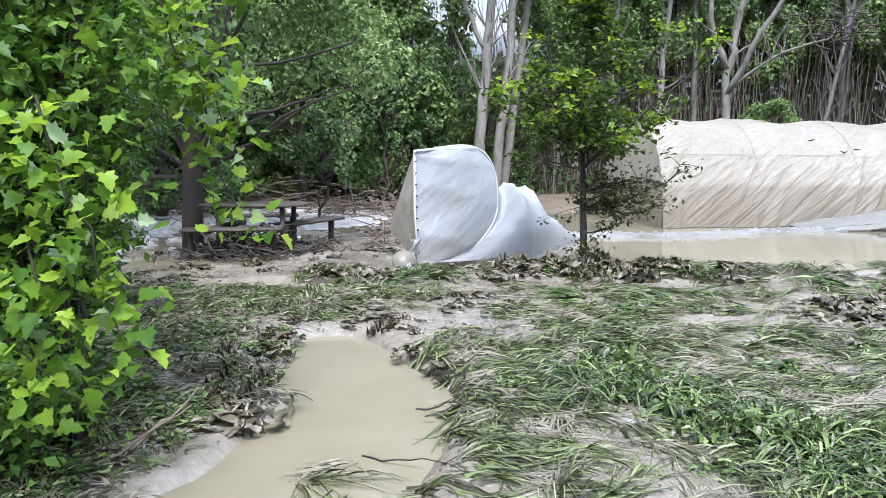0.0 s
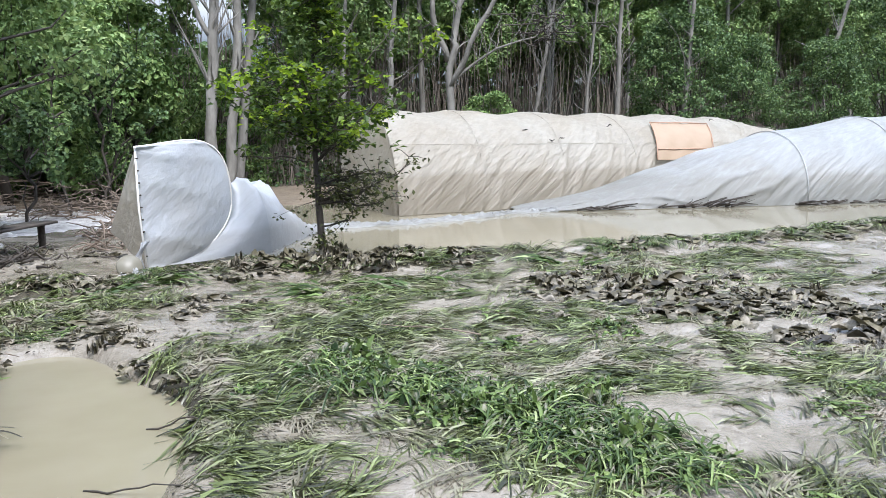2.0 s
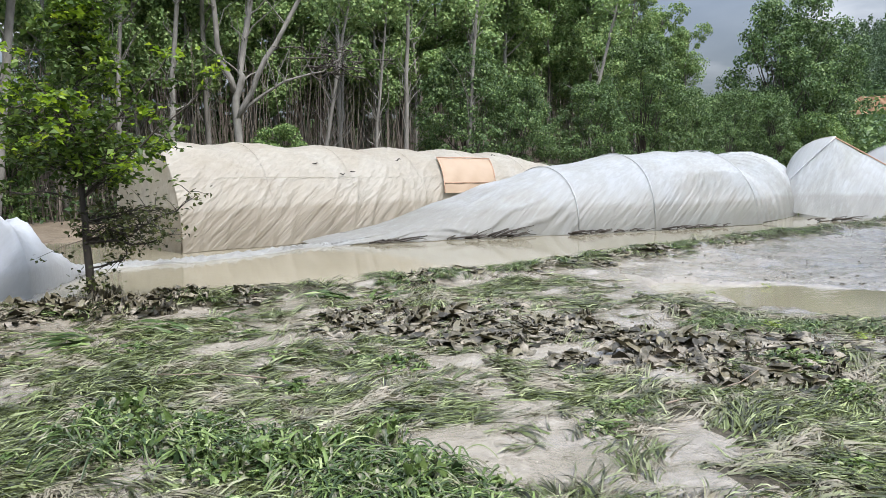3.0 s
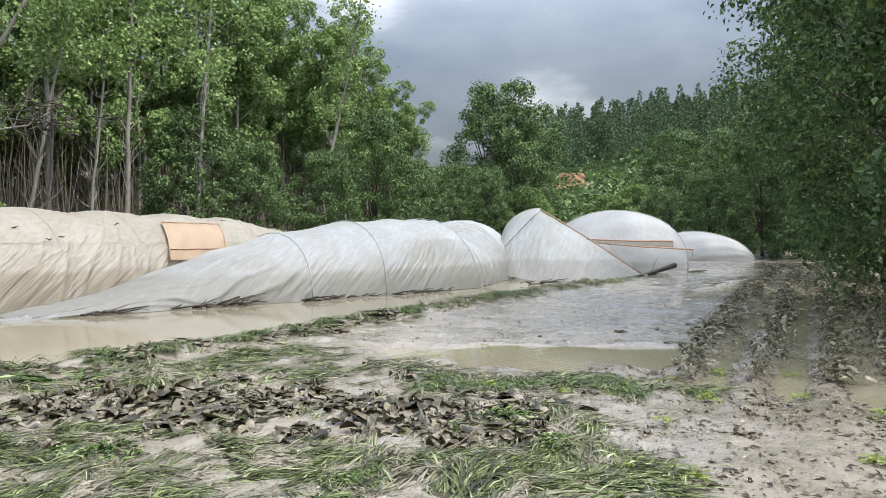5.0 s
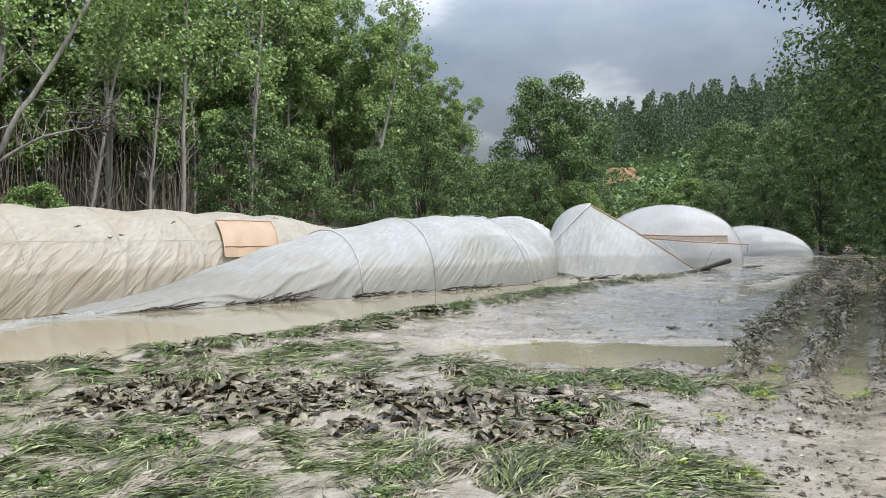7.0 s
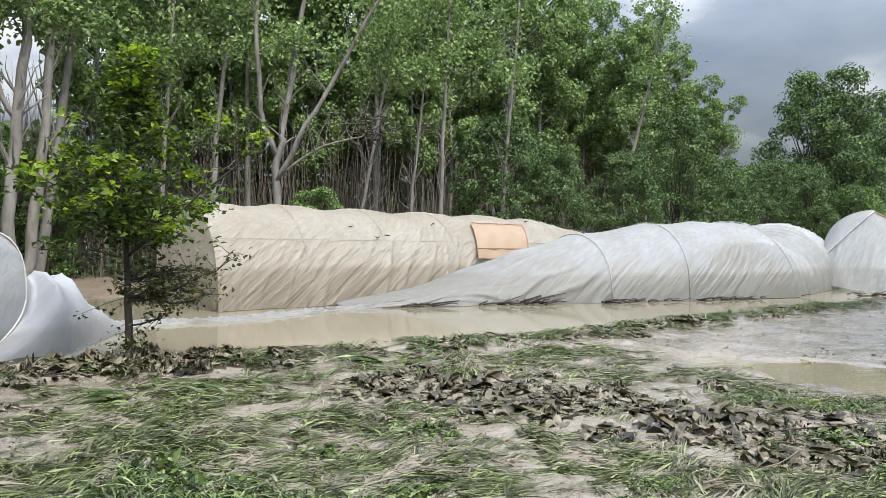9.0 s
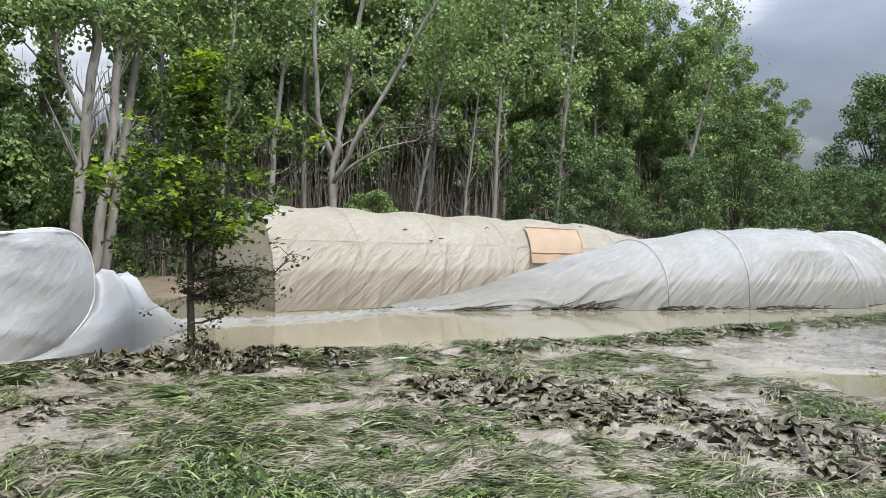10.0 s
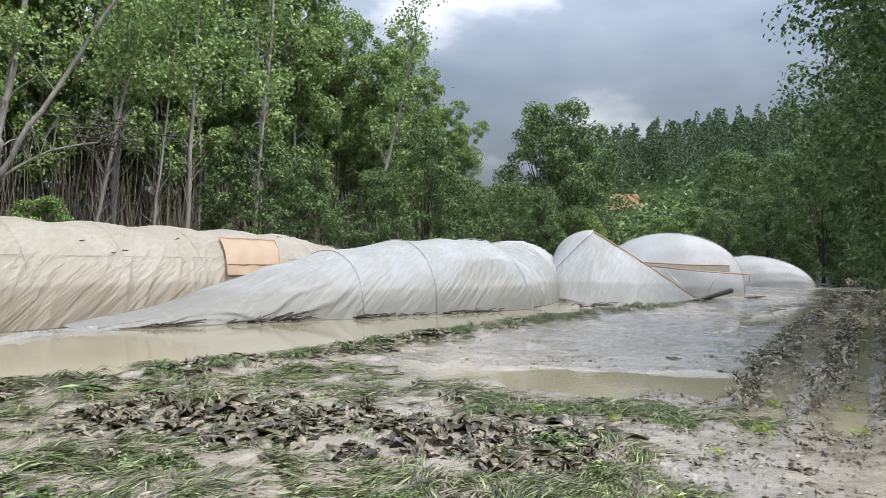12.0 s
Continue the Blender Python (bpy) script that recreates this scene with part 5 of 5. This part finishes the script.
SPROUTS = [leafy_plant("sprout", 230 + k, 15, 0.055, 0.16, 0.12, SPROUT, "small yellow-green sprout poking out of the mud", "plant", "sprouts in the mud") for k in range(2)]
BROAD_WEED = [leafy_plant("broad_weed", 280 + k, 16, 0.11, 0.26, 0.16, WEED, "dark green broad-leaved weed knocked over in the mound", "plant", "weed clumps") for k in range(2)]
used = set()
for ob in WEEDS + SPROUTS + LOW_WEED + CLOD + CROP + BROAD_WEED:
    ob["kind"] = "stuff"


def drop(proto, x, y, turn, s, sz=None, sink=0.0):
    m = placed(x, y, on_ground(x, y) - sink, turn, s, sz)
    if proto.name in used:
        return copy_thing(proto, m)
    used.add(proto.name)
    proto.matrix_basis = m
    return proto


rp = random.Random(12)
for k in range(125):
    u, v = rp.uniform(-2.4, 2.4), rp.gauss(0, 0.5)
    x, y = 3.2 + u * 0.616 + v * 0.788, 6.1 - u * 0.788 + v * 0.616
    drop(CLOD[k % 5], x, y, rp.uniform(0, 360), rp.choice((0.45, 0.6, 0.8, 1.05, 1.35)), rp.uniform(0.6, 1.25))
for k in range(40):
    drop(CLOD[k % 5], -0.9 + rp.gauss(0, 0.7), 9.2 + rp.gauss(0, 0.16), rp.uniform(0, 360), rp.uniform(0.7, 1.3), rp.uniform(1.0, 2.2))
for k in range(60):
    x = rp.uniform(-3.6, 12)
    drop(CLOD[k % 5], x, bank_y(x) - 0.35 + rp.uniform(-0.35, 0.2), rp.uniform(0, 360), rp.uniform(0.6, 1.2), rp.uniform(0.4, 0.9))
for k in range(120):
    x, y = rp.uniform(-4.2, -1.2), rp.uniform(2.6, 7.6)
    if float(height(x, y)) > WL + 0.02:
        drop(CLOD[k % 5], x, y, rp.uniform(0, 360), rp.uniform(0.4, 0.9), rp.uniform(0.3, 0.7))
for k in range(90):
    q = at(rp.uniform(19, 34), rp.uniform(3.2, 6.2))
    if float(height(q.x, q.y)) > WL + 0.02:
        drop(CLOD[k % 5], q.x, q.y, rp.uniform(0, 360), rp.uniform(0.35, 0.8), rp.uniform(0.8, 1.4))
for k in range(110):
    q = at(rp.uniform(7, 38), rp.uniform(8.6, 13))
    if float(height(q.x, q.y)) > WL + 0.02:
        drop(CLOD[k % 5], q.x, q.y, rp.uniform(0, 360), rp.uniform(0.4, 1.0), rp.uniform(0.4, 1.0))
WILT = [lank_plant("wilted_bunch", 240 + k, 30, 0.24, 0.016, 0.05, SILTED, "bunch of limp silt-caked stalks lying on mud", "plant", "wilted bunches on the mud") for k in range(2)]
for ob in WILT:
    ob["kind"] = "stuff"
for k, (b, d) in enumerate(((26, 3.9), (24.5, 4.15), (27.5, 4.5), (23.5, 5.2), (25.5, 5.0), (28, 3.6), (30, 3.9), (22, 5.7), (27, 5.6), (31.5, 4.6))):
    q = at(b, d)
    if float(height(q.x, q.y)) > WL + 0.01:
        drop(WILT[k % 2], q.x, q.y, rp.uniform(0, 360), rp.uniform(0.7, 1.2), 0.7)
for k in range(170):
    x, y = rp.uniform(4.2, 12.5), rp.uniform(1.2, 8.0)
    if float(height(x, y)) > WL + 0.01:
        drop(CLOD[k % 5], x, y, rp.uniform(0, 360), rp.uniform(0.14, 0.4), rp.uniform(0.2, 0.45))
for k in range(26):
    drop(CLOD[k % 5], -0.91 + rp.gauss(0, 0.22), 9.35 + rp.gauss(0, 0.1), rp.uniform(0, 360), rp.uniform(0.6, 1.0), rp.uniform(1.6, 2.8))
for v in ROW_V:
    u = 8.6 + rp.uniform(0, 0.5)
    while u < 36:
        vv = v + rp.gauss(0, 0.1)
        x, y = u * 0.908 - vv * 0.419, u * 0.419 + vv * 0.908
        drop(CROP[rp.randrange(3)], x, y, rp.uniform(0, 360), rp.uniform(0.8, 1.6), rp.uniform(0.8, 1.7))
        u += rp.uniform(0.2, 0.7) * (1 + (u - 8) / 22) * (0.5 if v > 1 else 0.8)
for k in range(30):
    t = k / 29
    drop(WEEDS[k % 4], -0.35 + 1.55 * t + rp.gauss(0, 0.12), 4.75 - 1.6 * t + rp.gauss(0, 0.16), rp.uniform(0, 360), rp.uniform(0.7, 1.2), rp.uniform(0.6, 1.0))
for k in range(110):
    x, y = rp.uniform(-1.2, 4.5), rp.uniform(2.3, 8.2)
    if float(field_grass(x, y)) > 0.3:
        drop(LOW_WEED[k % 3], x, y, rp.uniform(0, 360), rp.uniform(0.6, 1.2), rp.uniform(0.3, 0.8))
for k in range(26):
    t = k / 25
    drop(LOW_WEED[k % 3], -0.35 + 1.55 * t + rp.gauss(0, 0.17), 4.75 - 1.6 * t + rp.gauss(0, 0.17), rp.uniform(0, 360), rp.uniform(0.8, 1.2), rp.uniform(0.5, 0.9))
for k in range(60):
    q = (rp.uniform(-6.5, -2.6), rp.uniform(5.6, 8.2)) if k % 2 else (rp.uniform(-4.2, -2.7), rp.uniform(2.4, 5.5))
    drop(LOW_WEED[k % 3], *q, rp.uniform(0, 360), rp.uniform(0.6, 1.3), rp.uniform(0.3, 0.9))
for k in range(22):
    t = rp.random()
    drop(WEEDS[k % 4], 4.7 + 2.0 * t + rp.gauss(0, 0.2), 5.9 - 1.6 * t + rp.gauss(0, 0.22), rp.uniform(0, 360), rp.uniform(0.5, 0.95), 0.5)
for x, y in ((5.1, 5.5), (6.6, 5.0), (6.4, 3.9), (7.9, 4.7), (5.3, 3.6), (4.3, 2.7), (4.1, 3.1), (7.2, 3.4), (6.9, 2.6), (6.2, 7.7), (7.3, 7.9), (5.9, 4.6), (5.6, 4.9), (8.4, 4.1), (5.5, 2.1)):
    drop(SPROUTS[rp.randrange(2)], x, y, rp.uniform(0, 360), rp.uniform(0.6, 1.1), rp.uniform(0.5, 0.9))

for k in range(46):
    x, y = rp.uniform(-3.6, -2.3), rp.uniform(2.3, 4.6)
    if float(height(x, y)) > WL + 0.02:
        drop((LOW_WEED + WILT)[k % 5], x, y, rp.uniform(0, 360), rp.uniform(0.5, 1.0), rp.uniform(0.4, 0.9))
for k in range(80):
    x = rp.uniform(-3.4, 14)
    drop((LOW_WEED + WEEDS)[k % 7], x, bank_y(x) - 0.34 + rp.gauss(0, 0.12), rp.uniform(0, 360), rp.uniform(0.6, 1.0), rp.uniform(0.35, 0.7))
for k in range(34):
    drop((CLOD + WILT)[k % 7], -1.0 + rp.gauss(0, 0.5), 9.12 + rp.gauss(0, 0.13), rp.uniform(0, 360), rp.uniform(0.8, 1.3), rp.uniform(1.2, 2.0))
for k in range(24):
    t = k / 23
    drop(BROAD_WEED[k % 2], -0.35 + 1.5 * t + rp.gauss(0, 0.15), 4.75 - 1.6 * t + rp.gauss(0, 0.15), rp.uniform(0, 360), rp.uniform(0.6, 1.1), rp.uniform(0.6, 1.1))
# uprooted long-leaved plants on the mud below the bank


def leek(seed, x, y, turn, n, L):
    rng = np.random.default_rng(seed)
    px, py = x + rng.normal(size=n) * 0.05, y + rng.normal(size=n) * 0.06
    V, F = strands(px, py, rng, (L * 0.6, L), (0.02, 0.035), turn, 0.22, 0.12, 8, 0.01)
    return tagged(quads("uprooted_plant", V, 4, WEED, None, True, F), "uprooted plant with long pale green leaves laid flat", "plant", "uprooted plants")


for k, (x, y, t, n, L) in enumerate(((-0.75, 7.6, 3.2, 22, 0.8), (0.15, 7.7, 3.3, 18, 0.8), (0.3, 8.2, 0.1, 14, 0.6), (1.9, 8.9, 3.0, 20, 0.7), (-3.1, 7.9, 0.3, 24, 0.8), (-2.6, 8.3, 0.2, 22, 0.7), (2.2, 8.7, 0.2, 12, 0.5))):
    leek(300 + k, x, y, t, n, L)

# loose leaves and bits all over the silt
rl = np.random.default_rng(9)
x, y = rl.uniform(-8, 22, 36000), rl.uniform(2, 15, 36000)
x[:14000], y[:14000] = rl.uniform(3.5, 11, 14000), rl.uniform(1.2, 6.0, 14000)
x[14000:20000], y[14000:20000] = rl.uniform(-6, -1, 6000), rl.uniform(2.5, 8.5, 6000)
keep = (y < bank_y(x) - 0.2) & ((height(x, y) > WL + 0.004) | (x > 9)) & (rl.uniform(0, 1, 36000) < 0.3 + 0.65 * step01(-0.2, 0.4, wave(x, y, 1.4, 81) + 0.6 * wave(x, y, 4.5, 82)))
x, y = x[keep], y[keep]
pos = np.stack([x, y, np.maximum(height(x, y), WL) + 0.006], -1)
tagged(quads("scattered_leaves", leaf_quads(pos, 0.02 + 0.06 * rl.uniform(0, 1, len(pos)) ** 3, rl, 1.1, 0.0, 0.55), 4, SILTED), "dark wet leaves and bits strewn over the silt", "leaf litter", "", "stuff")

# dry stalks and twigs on the mud and in the puddle
for k, (x, y, dx, dy, z0, z1, r, m) in enumerate(((-2.55, 3.0, -0.02, 0.62, 0.03, 0.16, 0.012, DRIFT), (-2.62, 2.75, 0.12, 0.7, 0.02, 0.12, 0.009, DRIFT), (-1.45, 4.15, 0.45, -0.12, 0.0, 0.0, 0.007, BARK_DARK), (-1.5, 3.4, 0.5, -0.16, 0.0, 0.0, 0.006, BARK_DARK),
                                                  (2.9, 4.0, 0.9, 0.2, 0.03, 0.1, 0.007, DRIFT), (3.9, 4.9, 1.0, -0.7, 0.05, 0.2, 0.006, BARK_DARK), (0.6, 5.6, -0.8, 0.1, 0.04, 0.08, 0.007, DRIFT), (-3.3, 5.3, 0.5, 0.3, 0.03, 0.06, 0.008, DRIFT))):
    bm = bmesh.new()
    z = on_ground(x, y)
    tube(bm, bent((x, y, z + z0), (x + dx, y + dy, on_ground(x + dx, y + dy) + z1), 8, 0.012, np.random.default_rng(600 + k)), np.linspace(r, r * 0.4, 8), 6)
    tagged(part("dry_stalk", bm, m), "dry broken stalk washed onto the silt", "stalk", "dry stalks")

# ---- picnic table under the dark tree ----


def picnic_table():
    root = tagged(new("picnic_table"), "weathered wooden picnic table with benches, standing in mud", "table")
    for k in range(6):
        bm = bmesh.new()
        box(bm, (-0.4 + k * 0.16, 0, 0.74), (0.15, 1.62 - 0.3 * (abs(k - 2.5) > 2), 0.042), None, 0.006)
        part("top_plank", bm, PLANK, root)
    for x, y in ((-0.3, -0.5), (0.3, -0.5), (-0.3, 0.5), (0.3, 0.5)):
        bm = bmesh.new()
        box(bm, (x, y, 0.345), (0.07, 0.07, 0.75), pose(0, 0, 0, 0, 0, 5), 0.008)
        part("leg", bm, PLANK, root)
    for y in (-0.5, 0.5):
        bm = bmesh.new()
        box(bm, (0, y, 0.4), (1.7, 0.05, 0.1), None, 0.006)
        part("crossbeam", bm, PLANK, root)
    return root


def bench(length):
    root = tagged(new("bench"), "low plank bench beside the picnic table", "bench", "benches round the table")
    for k in range(2):
        bm = bmesh.new()
        box(bm, (0, -0.11 + k * 0.21, 0.43), (length, 0.2, 0.04), None, 0.006)
        part("seat_plank", bm, PLANK, root)
    for x in (-length * 0.42, length * 0.42):
        bm = bmesh.new()
        box(bm, (x, 0, 0.2), (0.07, 0.09, 0.46), None, 0.008)
        part("leg", bm, PLANK, root)
    return root


q = at(29.7, 12.2)
picnic_table().matrix_basis = pose(q.x, q.y, 0.0, 0, 0, 100)
q = at(31.5, 11.65)
b1 = bench(1.45)
b1.matrix_basis = pose(q.x, q.y, -0.02, 0, 0, 22)
q = at(25.8, 12.6)
copy_thing(b1, pose(q.x, q.y, 0.0, 0, 0, 81))
q = at(29.6, 14.0)
copy_thing(b1, pose(q.x, q.y, 0.0, 0, 0, 28))
q = at(34.2, 12.9)
old = round_tree("shade_tree", 9.0, 3.6, 19, 42000, 0.11, BARK_DARK, LEAF_POPLAR, "dark-trunked shade tree over the picnic table", 0.23, 0.18, 190, "shade trees")
old.matrix_basis = pose(q.x, q.y, 0)
# slatted rail beyond the table
q = at(37.5, 15.5)
bm = bmesh.new()
for z in (0.9, 1.05):
    box(bm, (0, 0, z), (2.4, 0.04, 0.1), None, 0.005)
for x in (-1.0, 1.0):
    box(bm, (x, 0.05, 0.5), (0.1, 0.08, 1.1), None, 0.006)
rail = tagged(part("wooden_rail", bm, PLANK), "old wooden rail fence behind the table", "fence")
rail.matrix_basis = pose(q.x, q.y, 0.05, 0, 0, 30)

# ---- driftwood heaps ----


def stick_heap(seed, bearing, d, n, wide, high, length=(0.4, 1.6), wood=None):
    rng = np.random.default_rng(seed)
    bm = bmesh.new()
    c = np.array(at(bearing, d))
    for k in range(n):
        o = rng.normal(size=3) * (wide, wide * 0.5, 0)
        z = abs(rng.normal()) * high * math.exp(-(o[0] / wide) ** 2 * 0.4)
        a = rng.uniform(0, 6.28)
        L = rng.uniform(*length)
        s = c + o + (0, 0, z + 0.03)
        e = s + (math.cos(a) * L, math.sin(a) * L * 0.6, rng.normal() * 0.16)
        e[2] = max(e[2], 0.02)
        tube(bm, bent(s, e, 5, 0.04, rng), np.linspace(rng.uniform(0.007, 0.026), 0.004, 5), 5)
    return tagged(part("driftwood_heap", bm, wood or DRIFT), "tangled heap of washed-up sticks and roots", "debris", "driftwood heaps", "stuff")


for k, a in enumerate(((24.5, 24, 260, 2.6, 0.45), (20.5, 18.5, 150, 0.9, 0.4, (0.3, 0.9)), (30, 22, 160, 2.0, 0.35), (19.0, 14.2, 60, 0.4, 0.22, (0.3, 0.8)), (37, 21, 120, 1.6, 0.3), (20.0, 12.3, 50, 0.35, 0.2, (0.2, 0.7)), (29.5, 11.9, 200, 0.6, 0.16, (0.2, 0.7), BARK_DARK), (31.5, 11.5, 90, 0.5, 0.06, (0.2, 0.6), BARK_DARK))):
    stick_heap(400 + k, *a)
# rounded stones on the gravel
STONE = []
for k in range(3):
    bm = bmesh.new()
    bmesh.ops.create_icosphere(bm, subdivisions=2, radius=0.12)
    for v in bm.verts:
        v.co *= 1 + 0.25 * noise.noise(v.co * 9 + Vector((k * 7, 0, 0)))
        v.co.z *= 0.6
    STONE.append(tagged(part("stone", bm, GRAVEL), "pale rounded river stone", "stone", "stones on the gravel"))
for k in range(230):
    q = at(rp.uniform(26, 48), rp.uniform(12.5, 22))
    drop(STONE[k % 3], q.x, q.y, rp.uniform(0, 360), rp.uniform(0.4, 1.2))
# saplings in front of the dark wood
for k, (b, d, h) in enumerate(((22.5, 19, 3.6), (20.2, 19.5, 3.9), (19.2, 20, 3.2), (25.0, 17, 2.4))):
    sap = poplar("sapling", h, h * 0.4, 0.75, 500 + k, 1500, 0.12, BARK_DARK, LEAF_DARK, "thin green sapling among the driftwood", 30, 0.035, 4)
    q = at(b, d)
    sap.matrix_basis = pose(q.x, q.y, 0)

# ---- vine beside the path ----


def vine():
    rng = np.random.default_rng(61)
    root = tagged(new("vine_bush"), "overhanging bush with bright green broad vine leaves", "bush")
    bm = bmesh.new()
    inner, outer = [], []
    foot = [np.array(at(45, 4.3)), np.array(at(48, 4.7)), np.array(at(43.5, 5.2))]
    for k in range(74):
        s = foot[k % 3] + rng.normal(size=3) * (0.08, 0.08, 0)
        s[2] = 0
        b = 35.5 + 13 * rng.uniform(0, 1) ** 0.8
        z = rng.uniform(0.3, 3.4)
        if z < 1.75:
            b = max(b, 41.5 + rng.uniform(0, 6))
        if z < 1.25:
            b = max(b, 45 + rng.uniform(0, 5))
        e = np.array(at(b, rng.uniform(3.7, 5.6), z))
        p = bent(s, e, 8, 0.07, rng)
        p[:, 2] += 0.25 * np.sin(np.linspace(0, np.pi, 8)) * z * 0.4
        tube(bm, p, np.linspace(0.016, 0.003, 8), 5, False)
        inner += list(p[3:])
        outer += list(p[6:])
    tube(bm, bent(foot[0], np.array(at(42, 4.4, 3.4)), 9, 0.03, rng), np.linspace(0.045, 0.02, 9), 7)
    for s, e in ((at(36, 4.2, 2.6), at(31.8, 4.0, 1.15)), (at(36, 4.4, 3.0), at(31.5, 4.2, 2.3)), (at(45, 3.4, 1.7), at(40.8, 3.3, 0.75)), (at(38, 4.0, 2.3), at(33, 4.0, 1.6)), (at(46, 3.4, 1.2), at(43, 3.3, 0.5))):
        p = bent(np.array(s), np.array(e), 9, 0.03, rng)
        tube(bm, p, np.linspace(0.007, 0.003, 9), 5, False)
        outer += list(p[1:]) * 2
    part("stem", bm, BARK_DARK, root)
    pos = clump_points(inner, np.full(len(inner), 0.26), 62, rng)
    # inner leaves carry the painted shade tone
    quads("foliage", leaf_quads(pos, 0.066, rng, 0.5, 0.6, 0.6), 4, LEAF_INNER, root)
    fresh = [p for p in outer if p[2] > 0.5]
    pos = clump_points(fresh, np.full(len(fresh), 0.2), 9, rng)
    broad_leaves("broad_leaf", pos, 0.082, rng, LEAF_VINE, root, 0.6, 0.9, 0.95)


vine()
for k, (b, d, s) in enumerate(((56, 6.5, 0.5), (47, 7.5, 0.7), (45, 8.8, 0.5))):
    q = at(b, d)
    plant(BROAD[0], q.x, q.y, 40 * k, s)
